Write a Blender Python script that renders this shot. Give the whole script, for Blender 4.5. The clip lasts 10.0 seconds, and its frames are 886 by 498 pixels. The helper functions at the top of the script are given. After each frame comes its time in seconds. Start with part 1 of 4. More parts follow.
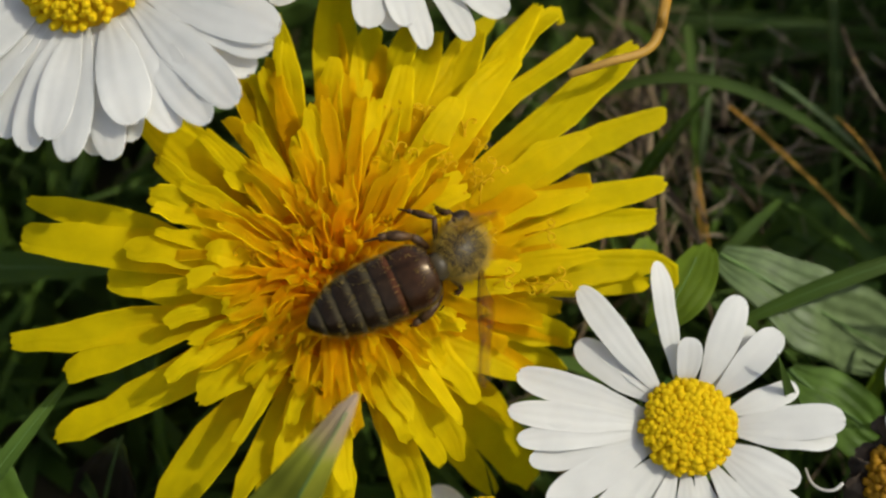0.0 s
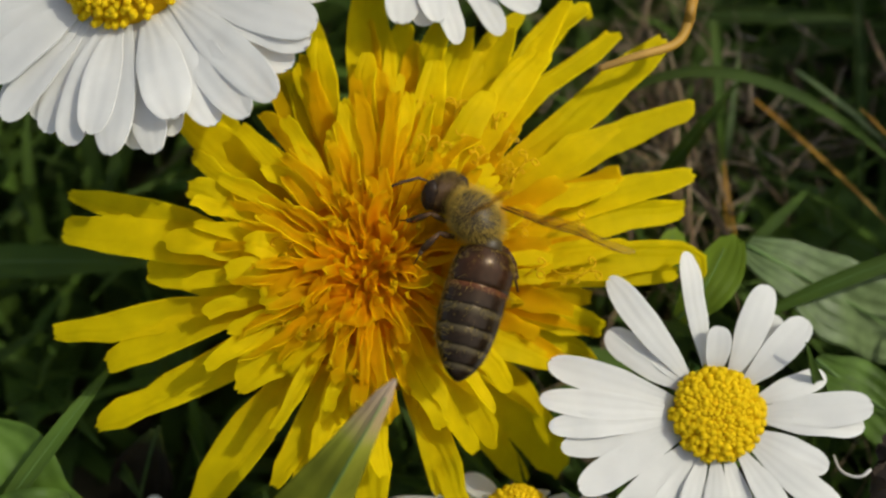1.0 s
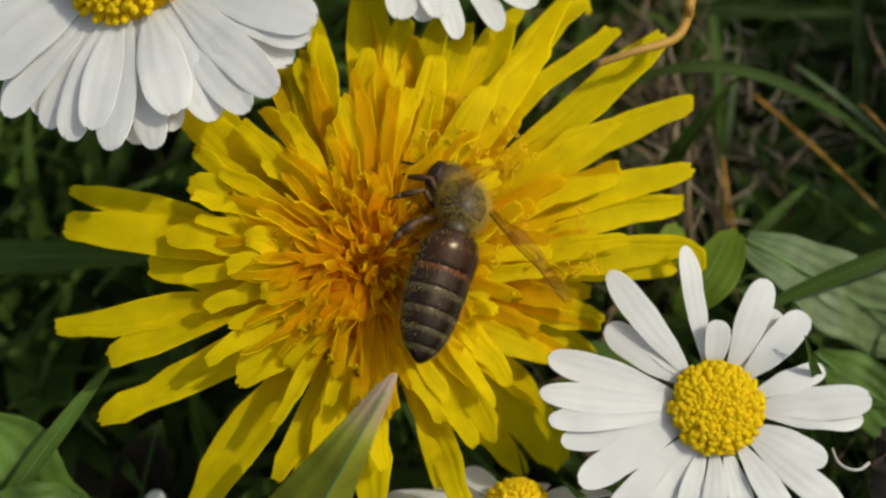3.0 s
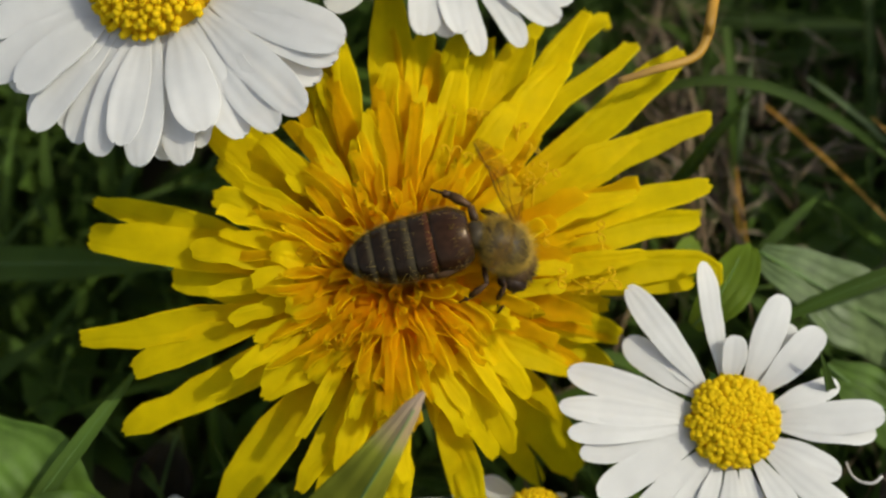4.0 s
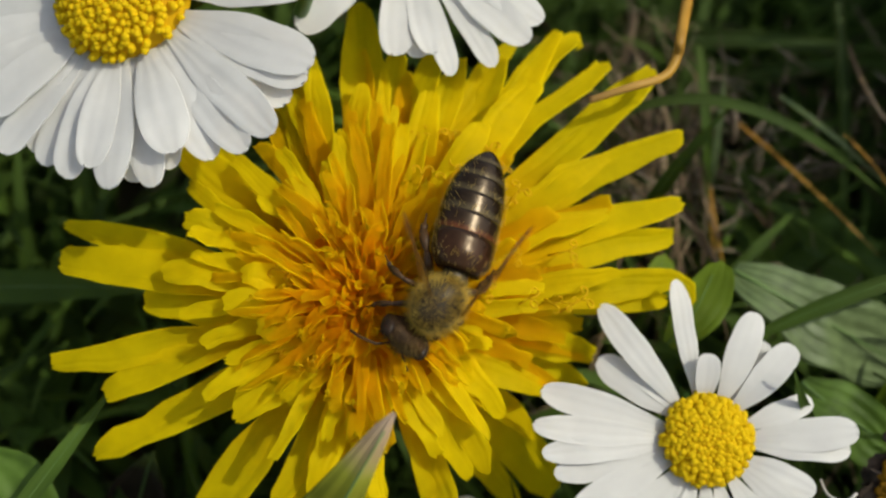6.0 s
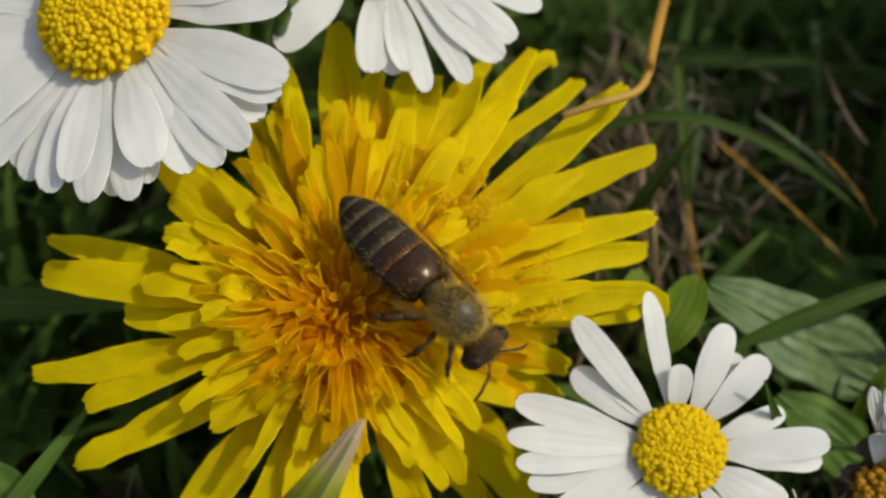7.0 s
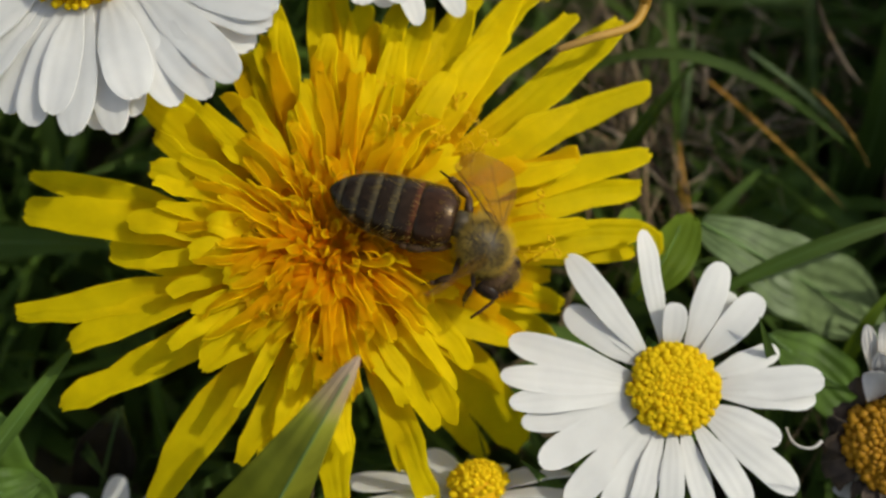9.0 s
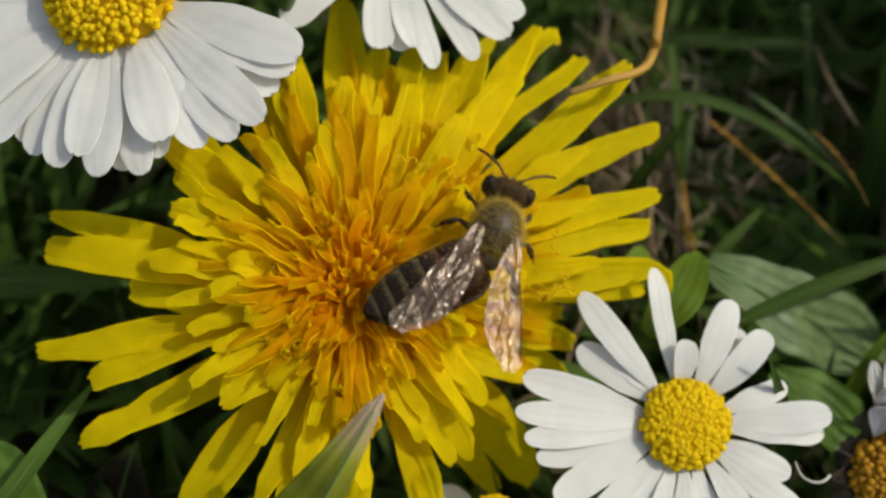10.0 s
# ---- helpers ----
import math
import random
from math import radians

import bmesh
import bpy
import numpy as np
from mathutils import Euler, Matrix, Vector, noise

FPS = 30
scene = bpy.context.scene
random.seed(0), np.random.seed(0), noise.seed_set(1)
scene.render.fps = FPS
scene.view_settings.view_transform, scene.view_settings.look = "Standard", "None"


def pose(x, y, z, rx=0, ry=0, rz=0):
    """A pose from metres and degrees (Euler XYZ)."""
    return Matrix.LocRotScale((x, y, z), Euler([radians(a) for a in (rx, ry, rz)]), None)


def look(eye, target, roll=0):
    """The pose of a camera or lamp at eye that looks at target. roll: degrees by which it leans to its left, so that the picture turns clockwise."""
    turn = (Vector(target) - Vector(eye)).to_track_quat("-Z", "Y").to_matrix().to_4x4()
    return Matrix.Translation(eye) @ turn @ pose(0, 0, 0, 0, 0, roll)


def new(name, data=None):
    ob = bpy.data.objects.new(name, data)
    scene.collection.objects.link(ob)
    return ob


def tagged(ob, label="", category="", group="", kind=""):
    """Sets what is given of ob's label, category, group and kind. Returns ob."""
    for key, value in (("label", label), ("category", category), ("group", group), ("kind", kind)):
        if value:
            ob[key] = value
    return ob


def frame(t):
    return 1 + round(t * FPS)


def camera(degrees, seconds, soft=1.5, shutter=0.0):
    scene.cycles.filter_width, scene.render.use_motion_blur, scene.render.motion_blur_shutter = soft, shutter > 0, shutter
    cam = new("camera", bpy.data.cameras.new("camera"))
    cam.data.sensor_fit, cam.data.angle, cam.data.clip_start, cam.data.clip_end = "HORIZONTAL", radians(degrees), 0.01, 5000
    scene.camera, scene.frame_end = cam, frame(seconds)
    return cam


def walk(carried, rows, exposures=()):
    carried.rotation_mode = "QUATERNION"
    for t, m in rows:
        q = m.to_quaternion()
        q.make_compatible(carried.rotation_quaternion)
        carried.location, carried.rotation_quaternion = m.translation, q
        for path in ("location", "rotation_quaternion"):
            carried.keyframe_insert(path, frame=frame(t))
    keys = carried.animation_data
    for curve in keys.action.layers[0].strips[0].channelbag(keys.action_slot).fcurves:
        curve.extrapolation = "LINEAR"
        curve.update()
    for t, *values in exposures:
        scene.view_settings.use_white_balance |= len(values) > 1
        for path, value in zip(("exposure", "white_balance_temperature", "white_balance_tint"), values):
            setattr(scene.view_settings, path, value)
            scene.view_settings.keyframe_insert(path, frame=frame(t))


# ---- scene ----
cam = camera(40, 10.0, 2.4, 0.15)
# close focus on the dandelion, with a small aperture
cam.data.dof.use_dof, cam.data.dof.focus_distance, cam.data.dof.aperture_fstop = True, 0.073, 29.0
PATH = [
    (0.0, pose(0.00649, -0.03996, 0.09677, 32.744, 0.069, -0.045)),
    (0.5, pose(0.00678, -0.04059, 0.09716, 33.070, 0.225, 0.248)),
    (1.0, pose(0.00549, -0.04126, 0.09763, 32.807, 0.829, 0.204)),
    (1.5, pose(0.00333, -0.04196, 0.09711, 32.192, 0.618, 0.262)),
    (2.0, pose(0.00439, -0.04156, 0.09721, 31.980, 0.376, -0.117)),
    (2.5, pose(0.00426, -0.04236, 0.09657, 32.603, 0.983, 0.152)),
    (2.7, pose(0.00558, -0.04203, 0.09696, 32.661, 0.982, 0.137)),
    (3.8, pose(0.00453, -0.04041, 0.09961, 31.893, 0.355, 0.220)),
    (4.0, pose(0.00332, -0.04019, 0.09973, 31.731, 0.180, 0.118)),
    (4.5, pose(0.00293, -0.04042, 0.09881, 32.000, 0.000, 0.000)),
    (5.0, pose(0.00222, -0.04018, 0.09913, 32.769, -0.063, -0.330)),
    (5.5, pose(0.00316, -0.04026, 0.10036, 33.161, 0.070, -0.257)),
    (5.7, pose(0.00386, -0.04012, 0.09966, 32.666, -0.077, -0.394)),
    (6.8, pose(0.00550, -0.04133, 0.09961, 33.707, 0.007, -0.651)),
    (7.0, pose(0.00665, -0.04188, 0.09999, 34.201, 0.458, -0.355)),
    (7.5, pose(0.00453, -0.04145, 0.10039, 34.054, 0.145, -0.451)),
    (7.9, pose(0.00410, -0.04285, 0.10080, 37.546, 1.265, 0.087)),
    (8.0, pose(0.00281, -0.04218, 0.10172, 36.154, -0.316, -0.531)),
    (8.5, pose(0.00482, -0.04187, 0.09882, 32.675, -0.657, -0.962)),
    (8.8, pose(0.00645, -0.03965, 0.09979, 29.160, -1.529, -1.338)),
    (9.0, pose(0.00516, -0.04192, 0.09839, 31.933, -0.779, -1.112)),
    (9.5, pose(0.00282, -0.04150, 0.09845, 33.424, -1.805, -1.689)),
    (10.0, pose(0.00265, -0.04238, 0.09974, 33.530, -1.656, -1.726)),
]
walk(cam, PATH)

# ---- light ----
SUN_FROM = Vector((0.63, -0.02, 0.78)).normalized()
world = bpy.data.worlds.new("sky")
scene.world = world
world.use_nodes = True
wn = world.node_tree.nodes
sky = wn.new("ShaderNodeTexSky")
sky.sky_type, sky.sun_disc = "NISHITA", False
sky.dust_density, sky.ozone_density = 2.5, 0.6
sky.sun_elevation = math.asin(SUN_FROM.z)
sky.sun_rotation = math.atan2(SUN_FROM.x, SUN_FROM.y)
haze = wn.new("ShaderNodeHueSaturation")
haze.inputs["Saturation"].default_value = 0.62
world.node_tree.links.new(sky.outputs[0], haze.inputs["Color"])
world.node_tree.links.new(haze.outputs[0], wn["Background"].inputs[0])
wn["Background"].inputs[1].default_value = 0.15
lamp = bpy.data.lights.new("sun", "SUN")
lamp.energy, lamp.angle, lamp.color = 2.6, radians(0.6), (1.0, 0.97, 0.83)
sun = new("sun", lamp)
sun.matrix_basis = look(SUN_FROM * 3, (0, 0, 0))
scene.view_settings.exposure = 0.16

MM = 0.001


# ---- materials ----
def material(name):
    m = bpy.data.materials.new(name)
    m.use_nodes = True
    return m, m.node_tree.nodes, m.node_tree.links, m.node_tree.nodes["Principled BSDF"]


def ramp(n, stops):
    r = n.new("ShaderNodeValToRGB")
    e = r.color_ramp.elements
    while len(e) < len(stops):
        e.new(0.5)
    for el, (p, c) in zip(e, stops):
        el.position, el.color = p, (*c, 1)
    return r


def noise_tex(n, l, scale, detail=4, coord="Object"):
    tc = n.new("ShaderNodeTexCoord")
    t = n.new("ShaderNodeTexNoise")
    t.inputs["Scale"].default_value, t.inputs["Detail"].default_value = scale, detail
    l.new(tc.outputs[coord], t.inputs["Vector"])
    return t


def thin(m, n, l, bsdf, colour, share):
    """Mix some light that passes through the leaf or petal."""
    tr = n.new("ShaderNodeBsdfTranslucent")
    mix = n.new("ShaderNodeMixShader")
    mix.inputs[0].default_value = share
    # a leaf or petal has two skins, so each one takes half of the tint
    half = n.new("ShaderNodeGamma")
    half.inputs["Gamma"].default_value = 0.5
    l.new(colour, half.inputs["Color"])
    l.new(half.outputs[0], tr.inputs["Color"])
    l.new(bsdf.outputs[0], mix.inputs[1])
    l.new(tr.outputs[0], mix.inputs[2])
    l.new(mix.outputs[0], n["Material Output"].inputs["Surface"])


def strap_material(name, stops, vary, stripes, rough, share, bump=0.25, noise_scale=900, grain=0.25, spec=0.3):
    """Petals and blades: colour runs along the strap, with fine lengthwise ribs, cloudy variation and a tone per piece."""
    m, n, l, b = material(name)
    uv = n.new("ShaderNodeUVMap")
    sep = n.new("ShaderNodeSeparateXYZ")
    l.new(uv.outputs[0], sep.inputs[0])
    r = ramp(n, stops)
    l.new(sep.outputs[0], r.inputs[0])
    nz = noise_tex(n, l, noise_scale)
    info = n.new("ShaderNodeObjectInfo")
    isl = n.new("ShaderNodeNewGeometry")
    add = n.new("ShaderNodeMath")
    add.operation = "ADD"
    l.new(info.outputs["Random"], add.inputs[0])
    l.new(isl.outputs["Random Per Island"], add.inputs[1])
    fr = n.new("ShaderNodeMath")
    fr.operation = "FRACT"
    l.new(add.outputs[0], fr.inputs[0])
    val = n.new("ShaderNodeMapRange")
    val.inputs[3].default_value, val.inputs[4].default_value = 1 - vary, 1 + vary * 0.5
    l.new(fr.outputs[0], val.inputs[0])
    val2 = n.new("ShaderNodeMapRange")
    val2.inputs[1].default_value, val2.inputs[2].default_value = 0.3, 0.7
    val2.inputs[3].default_value, val2.inputs[4].default_value = 1 - grain, 1 + grain * 0.3
    l.new(nz.outputs[0], val2.inputs[0])
    mul = n.new("ShaderNodeMath")
    mul.operation = "MULTIPLY"
    l.new(val.outputs[0], mul.inputs[0])
    l.new(val2.outputs[0], mul.inputs[1])
    hsv = n.new("ShaderNodeHueSaturation")
    l.new(r.outputs[0], hsv.inputs["Color"])
    l.new(mul.outputs[0], hsv.inputs["Value"])
    l.new(hsv.outputs[0], b.inputs["Base Color"])
    b.inputs["Roughness"].default_value = rough
    b.inputs["Specular IOR Level"].default_value = spec
    w = n.new("ShaderNodeMath")
    w.operation = "SINE"
    sc = n.new("ShaderNodeMath")
    sc.operation = "MULTIPLY"
    sc.inputs[1].default_value = stripes * 6.2832
    l.new(sep.outputs[1], sc.inputs[0])
    l.new(sc.outputs[0], w.inputs[0])
    sm = n.new("ShaderNodeMath")
    sm.operation = "ADD"
    l.new(w.outputs[0], sm.inputs[0])
    l.new(nz.outputs[0], sm.inputs[1])
    bp = n.new("ShaderNodeBump")
    bp.inputs["Strength"].default_value = bump
    bp.inputs["Distance"].default_value = 0.0001
    l.new(sm.outputs[0], bp.inputs["Height"])
    l.new(bp.outputs[0], b.inputs["Normal"])
    if share:
        thin(m, n, l, b, hsv.outputs[0], share)
    return m


def plain_material(name, c1, c2, scale, rough, spec=0.4, share=0.0, bump=0.3, dist=0.0001, coord="Object"):
    m, n, l, b = material(name)
    nz = noise_tex(n, l, scale, 6, coord)
    r = ramp(n, [(0.3, c1), (0.7, c2)])
    l.new(nz.outputs[0], r.inputs[0])
    l.new(r.outputs[0], b.inputs["Base Color"])
    b.inputs["Roughness"].default_value = rough
    b.inputs["Specular IOR Level"].default_value = spec
    bp = n.new("ShaderNodeBump")
    bp.inputs["Strength"].default_value, bp.inputs["Distance"].default_value = bump, dist
    l.new(nz.outputs[0], bp.inputs["Height"])
    l.new(bp.outputs[0], b.inputs["Normal"])
    if share:
        thin(m, n, l, b, r.outputs[0], share)
    return m


YELLOW = strap_material("floret_yellow", [(0.0, (0.90, 0.50, 0.003)), (0.35, (0.89, 0.61, 0.003)), (0.65, (0.87, 0.70, 0.004))],
                        0.10, 4.0, 0.55, 0.72, 0.22, 900, 0.12, 0.05)
GOLD = strap_material("floret_gold", [(0.0, (0.90, 0.47, 0.003)), (0.5, (0.90, 0.56, 0.003)), (1.0, (0.89, 0.64, 0.004))],
                      0.08, 2.0, 0.6, 0.86, 0.2, 900, 0.12, 0.05)
STYLE = plain_material("style_gold", (0.66, 0.42, 0.005), (0.80, 0.54, 0.008), 1500, 0.6, 0.1, 0.5)
ORANGE = strap_material("floret_orange", [(0.0, (0.91, 0.42, 0.003)), (0.6, (0.92, 0.52, 0.003)), (1.0, (0.91, 0.61, 0.004))],
                        0.08, 2.0, 0.6, 0.88, 0.2, 900, 0.12, 0.04)
WHITE = strap_material("petal_white", [(0.0, (0.60, 0.62, 0.42)), (0.12, (0.73, 0.72, 0.67)), (1.0, (0.79, 0.78, 0.735))],
                       0.05, 3.0, 0.5, 0.45, 0.10, 700, 0.06)
DISC = plain_material("disc_yellow", (0.80, 0.54, 0.006), (0.87, 0.68, 0.010), 1500, 0.6, 0.1, 0.5)
DISC_BED = plain_material("disc_amber", (0.66, 0.36, 0.004), (0.78, 0.48, 0.006), 1500, 0.6, 0.1, 0.35)
OLD_DISC = plain_material("disc_golden_brown", (0.30, 0.125, 0.005), (0.64, 0.34, 0.012), 900, 0.55, 0.25, 0.3)
WILT_PETAL = strap_material("withered_petal", [(0.0, (0.52, 0.47, 0.38)), (1.0, (0.72, 0.69, 0.64))], 0.15, 3.0, 0.6, 0.4, 0.4, 500, 0.25)
WILT_DARK = plain_material("withered_brown", (0.02, 0.014, 0.01), (0.09, 0.06, 0.035), 700, 0.8)
BRACT = plain_material("bract_green", (0.04, 0.10, 0.02), (0.09, 0.17, 0.035), 400, 0.5, 0.4, 0.15)
STEM = plain_material("stem_green", (0.07, 0.15, 0.03), (0.14, 0.22, 0.06), 300, 0.45, 0.4, 0.1)
GRASS = strap_material("grass_green", [(0.0, (0.05, 0.078, 0.012)), (0.5, (0.055, 0.10, 0.013)), (1.0, (0.072, 0.125, 0.016))],
                       0.5, 4.0, 0.6, 0.3, 0.3, 200, 0.25, 0.15)
BLADE_PALE = strap_material("blade_pale_tip", [(0.0, (0.10, 0.11, 0.006)), (0.75, (0.18, 0.19, 0.010)), (0.92, (0.27, 0.28, 0.03)), (0.955, (0.42, 0.31, 0.15)), (1.0, (0.52, 0.38, 0.26))],
                            0.05, 4.0, 0.8, 0.15, 0.4, 300, 0.4, 0.03)
STRAW = strap_material("dry_straw", [(0.0, (0.06, 0.036, 0.016)), (0.5, (0.17, 0.115, 0.055)), (1.0, (0.44, 0.34, 0.21))],
                       0.75, 3.0, 0.6, 0.1, 0.4, 300)
PALE_STRAW = strap_material("pale_straw", [(0.0, (0.26, 0.18, 0.10)), (1.0, (0.52, 0.43, 0.31))], 0.5, 3.0, 0.5, 0.2, 0.4, 300)
ORANGE_STRAW = strap_material("orange_straw", [(0.0, (0.36, 0.18, 0.02)), (0.6, (0.42, 0.23, 0.025)), (1.0, (0.40, 0.23, 0.06))],
                              0.1, 3.0, 0.5, 0.15, 0.4, 300)
LEAF = strap_material("leaf_green", [(0.0, (0.07, 0.125, 0.016)), (1.0, (0.085, 0.16, 0.018))], 0.2, 5.0, 0.55, 0.22, 0.4, 450, 0.6, 0.2)
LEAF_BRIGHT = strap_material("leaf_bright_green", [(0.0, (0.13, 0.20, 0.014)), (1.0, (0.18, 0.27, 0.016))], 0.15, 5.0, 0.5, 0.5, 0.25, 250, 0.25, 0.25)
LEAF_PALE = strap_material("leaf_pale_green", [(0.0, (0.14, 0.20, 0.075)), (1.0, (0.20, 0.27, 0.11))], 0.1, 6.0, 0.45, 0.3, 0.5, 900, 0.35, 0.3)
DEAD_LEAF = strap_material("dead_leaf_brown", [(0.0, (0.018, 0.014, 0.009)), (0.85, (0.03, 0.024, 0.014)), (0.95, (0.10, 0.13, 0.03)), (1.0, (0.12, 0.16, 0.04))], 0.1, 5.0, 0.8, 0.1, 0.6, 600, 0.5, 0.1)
SOIL = plain_material("soil", (0.052, 0.040, 0.022), (0.09, 0.085, 0.04), 160, 0.9, 0.2, 0, 0.8, 0.002)
CHITIN = plain_material("chitin_dark", (0.012, 0.007, 0.004), (0.03, 0.016, 0.008), 800, 0.28, 0.5)
TERGITE = strap_material("tergite_banded", [(0.0, (0.05, 0.038, 0.018)), (0.20, (0.066, 0.052, 0.026)), (0.45, (0.014, 0.008, 0.004)), (1.0, (0.009, 0.005, 0.0025))],
                         0.05, 30.0, 0.27, 0.0, 0.15, 2500, 0.4, 0.30)
TERGITE_RUST = strap_material("tergite_rust", [(0.0, (0.12, 0.04, 0.012)), (0.2, (0.09, 0.03, 0.012)), (0.36, (0.024, 0.012, 0.006)), (1.0, (0.013, 0.008, 0.005))],
                              0.05, 30.0, 0.27, 0.0, 0.15, 2500, 0.4, 0.30)
TERGITE_BROWN = strap_material("tergite_brown", [(0.0, (0.034, 0.016, 0.007)), (0.5, (0.036, 0.014, 0.006)), (1.0, (0.020, 0.009, 0.004))],
                               0.05, 30.0, 0.27, 0.0, 0.15, 2500, 0.4, 0.30)
for skin in (TERGITE, TERGITE_RUST, TERGITE_BROWN, CHITIN):
    shell_inputs = skin.node_tree.nodes["Principled BSDF"].inputs
    shell_inputs["Specular Tint"].default_value = (1.0, 0.80, 0.58, 1)
FUR = plain_material("bee_fur", (0.44, 0.30, 0.05), (0.62, 0.44, 0.09), 900, 0.7, 0.1, 0.5)
THORAX = plain_material("thorax_shell", (0.03, 0.022, 0.010), (0.065, 0.047, 0.020), 900, 0.45, 0.3)
FACE = plain_material("face_fur", (0.06, 0.038, 0.013), (0.15, 0.10, 0.03), 900, 0.7, 0.1)
EYE = plain_material("eye_black", (0.012, 0.007, 0.004), (0.03, 0.017, 0.009), 3000, 0.45, 0.15)
HEAD = plain_material("head_brown", (0.03, 0.016, 0.006), (0.07, 0.036, 0.012), 900, 0.6, 0.15)
LEG = plain_material("leg_brown", (0.022, 0.011, 0.004), (0.085, 0.04, 0.010), 1600, 0.5, 0.25)


def wing_material():
    m, n, l, b = material("wing_membrane")
    b.inputs["Base Color"].default_value = (0.36, 0.23, 0.06, 1)
    b.inputs["Roughness"].default_value = 0.3
    nz = noise_tex(n, l, 2200, 3)
    crease = n.new("ShaderNodeMapping")
    crease.inputs["Scale"].default_value = (0.3, 1.0, 1.0)
    l.new(nz.inputs["Vector"].links[0].from_socket, crease.inputs["Vector"])
    l.new(crease.outputs[0], nz.inputs["Vector"])
    bp = n.new("ShaderNodeBump")
    bp.inputs["Strength"].default_value, bp.inputs["Distance"].default_value = 1.0, 0.0006
    l.new(nz.outputs[0], bp.inputs["Height"])
    gl = n.new("ShaderNodeBsdfAnisotropic")
    gl.inputs["Roughness"].default_value = 0.2
    gl.inputs["Color"].default_value = (0.85, 0.74, 0.70, 1)
    l.new(bp.outputs[0], gl.inputs["Normal"])
    tr = n.new("ShaderNodeBsdfTransparent")
    tr.inputs[0].default_value = (0.95, 0.90, 0.80, 1)
    mix = n.new("ShaderNodeMixShader")
    mix.inputs[0].default_value = 0.045
    l.new(tr.outputs[0], mix.inputs[1])
    l.new(b.outputs[0], mix.inputs[2])
    mix2 = n.new("ShaderNodeMixShader")
    mix2.inputs[0].default_value = 0.075
    l.new(mix.outputs[0], mix2.inputs[1])
    l.new(gl.outputs[0], mix2.inputs[2])
    l.new(mix2.outputs[0], n["Material Output"].inputs["Surface"])
    return m


WING = wing_material()


# ---- building helpers ----
def part(name, bm, mat, parent=None, label="", smooth=True):
    me = bpy.data.meshes.new(name)
    bm.to_mesh(me)
    bm.free()
    me.materials.append(mat)
    if smooth:
        me.polygons.foreach_set("use_smooth", [True] * len(me.polygons))
    ob = new(name, me)
    if parent:
        ob.parent = parent
    if label:
        tagged(ob, label)
    return ob


def thing(name, m, label, category, group=""):
    ob = new(name)
    ob.empty_display_size = 0.002
    ob.matrix_basis = m
    return tagged(ob, label, category, group)


def bezier(p0, p1, p2, k):
    out = []
    for i in range(k + 1):
        t = i / k
        out.append(p0 * (1 - t) ** 2 + p1 * 2 * t * (1 - t) + p2 * t * t)
    return out


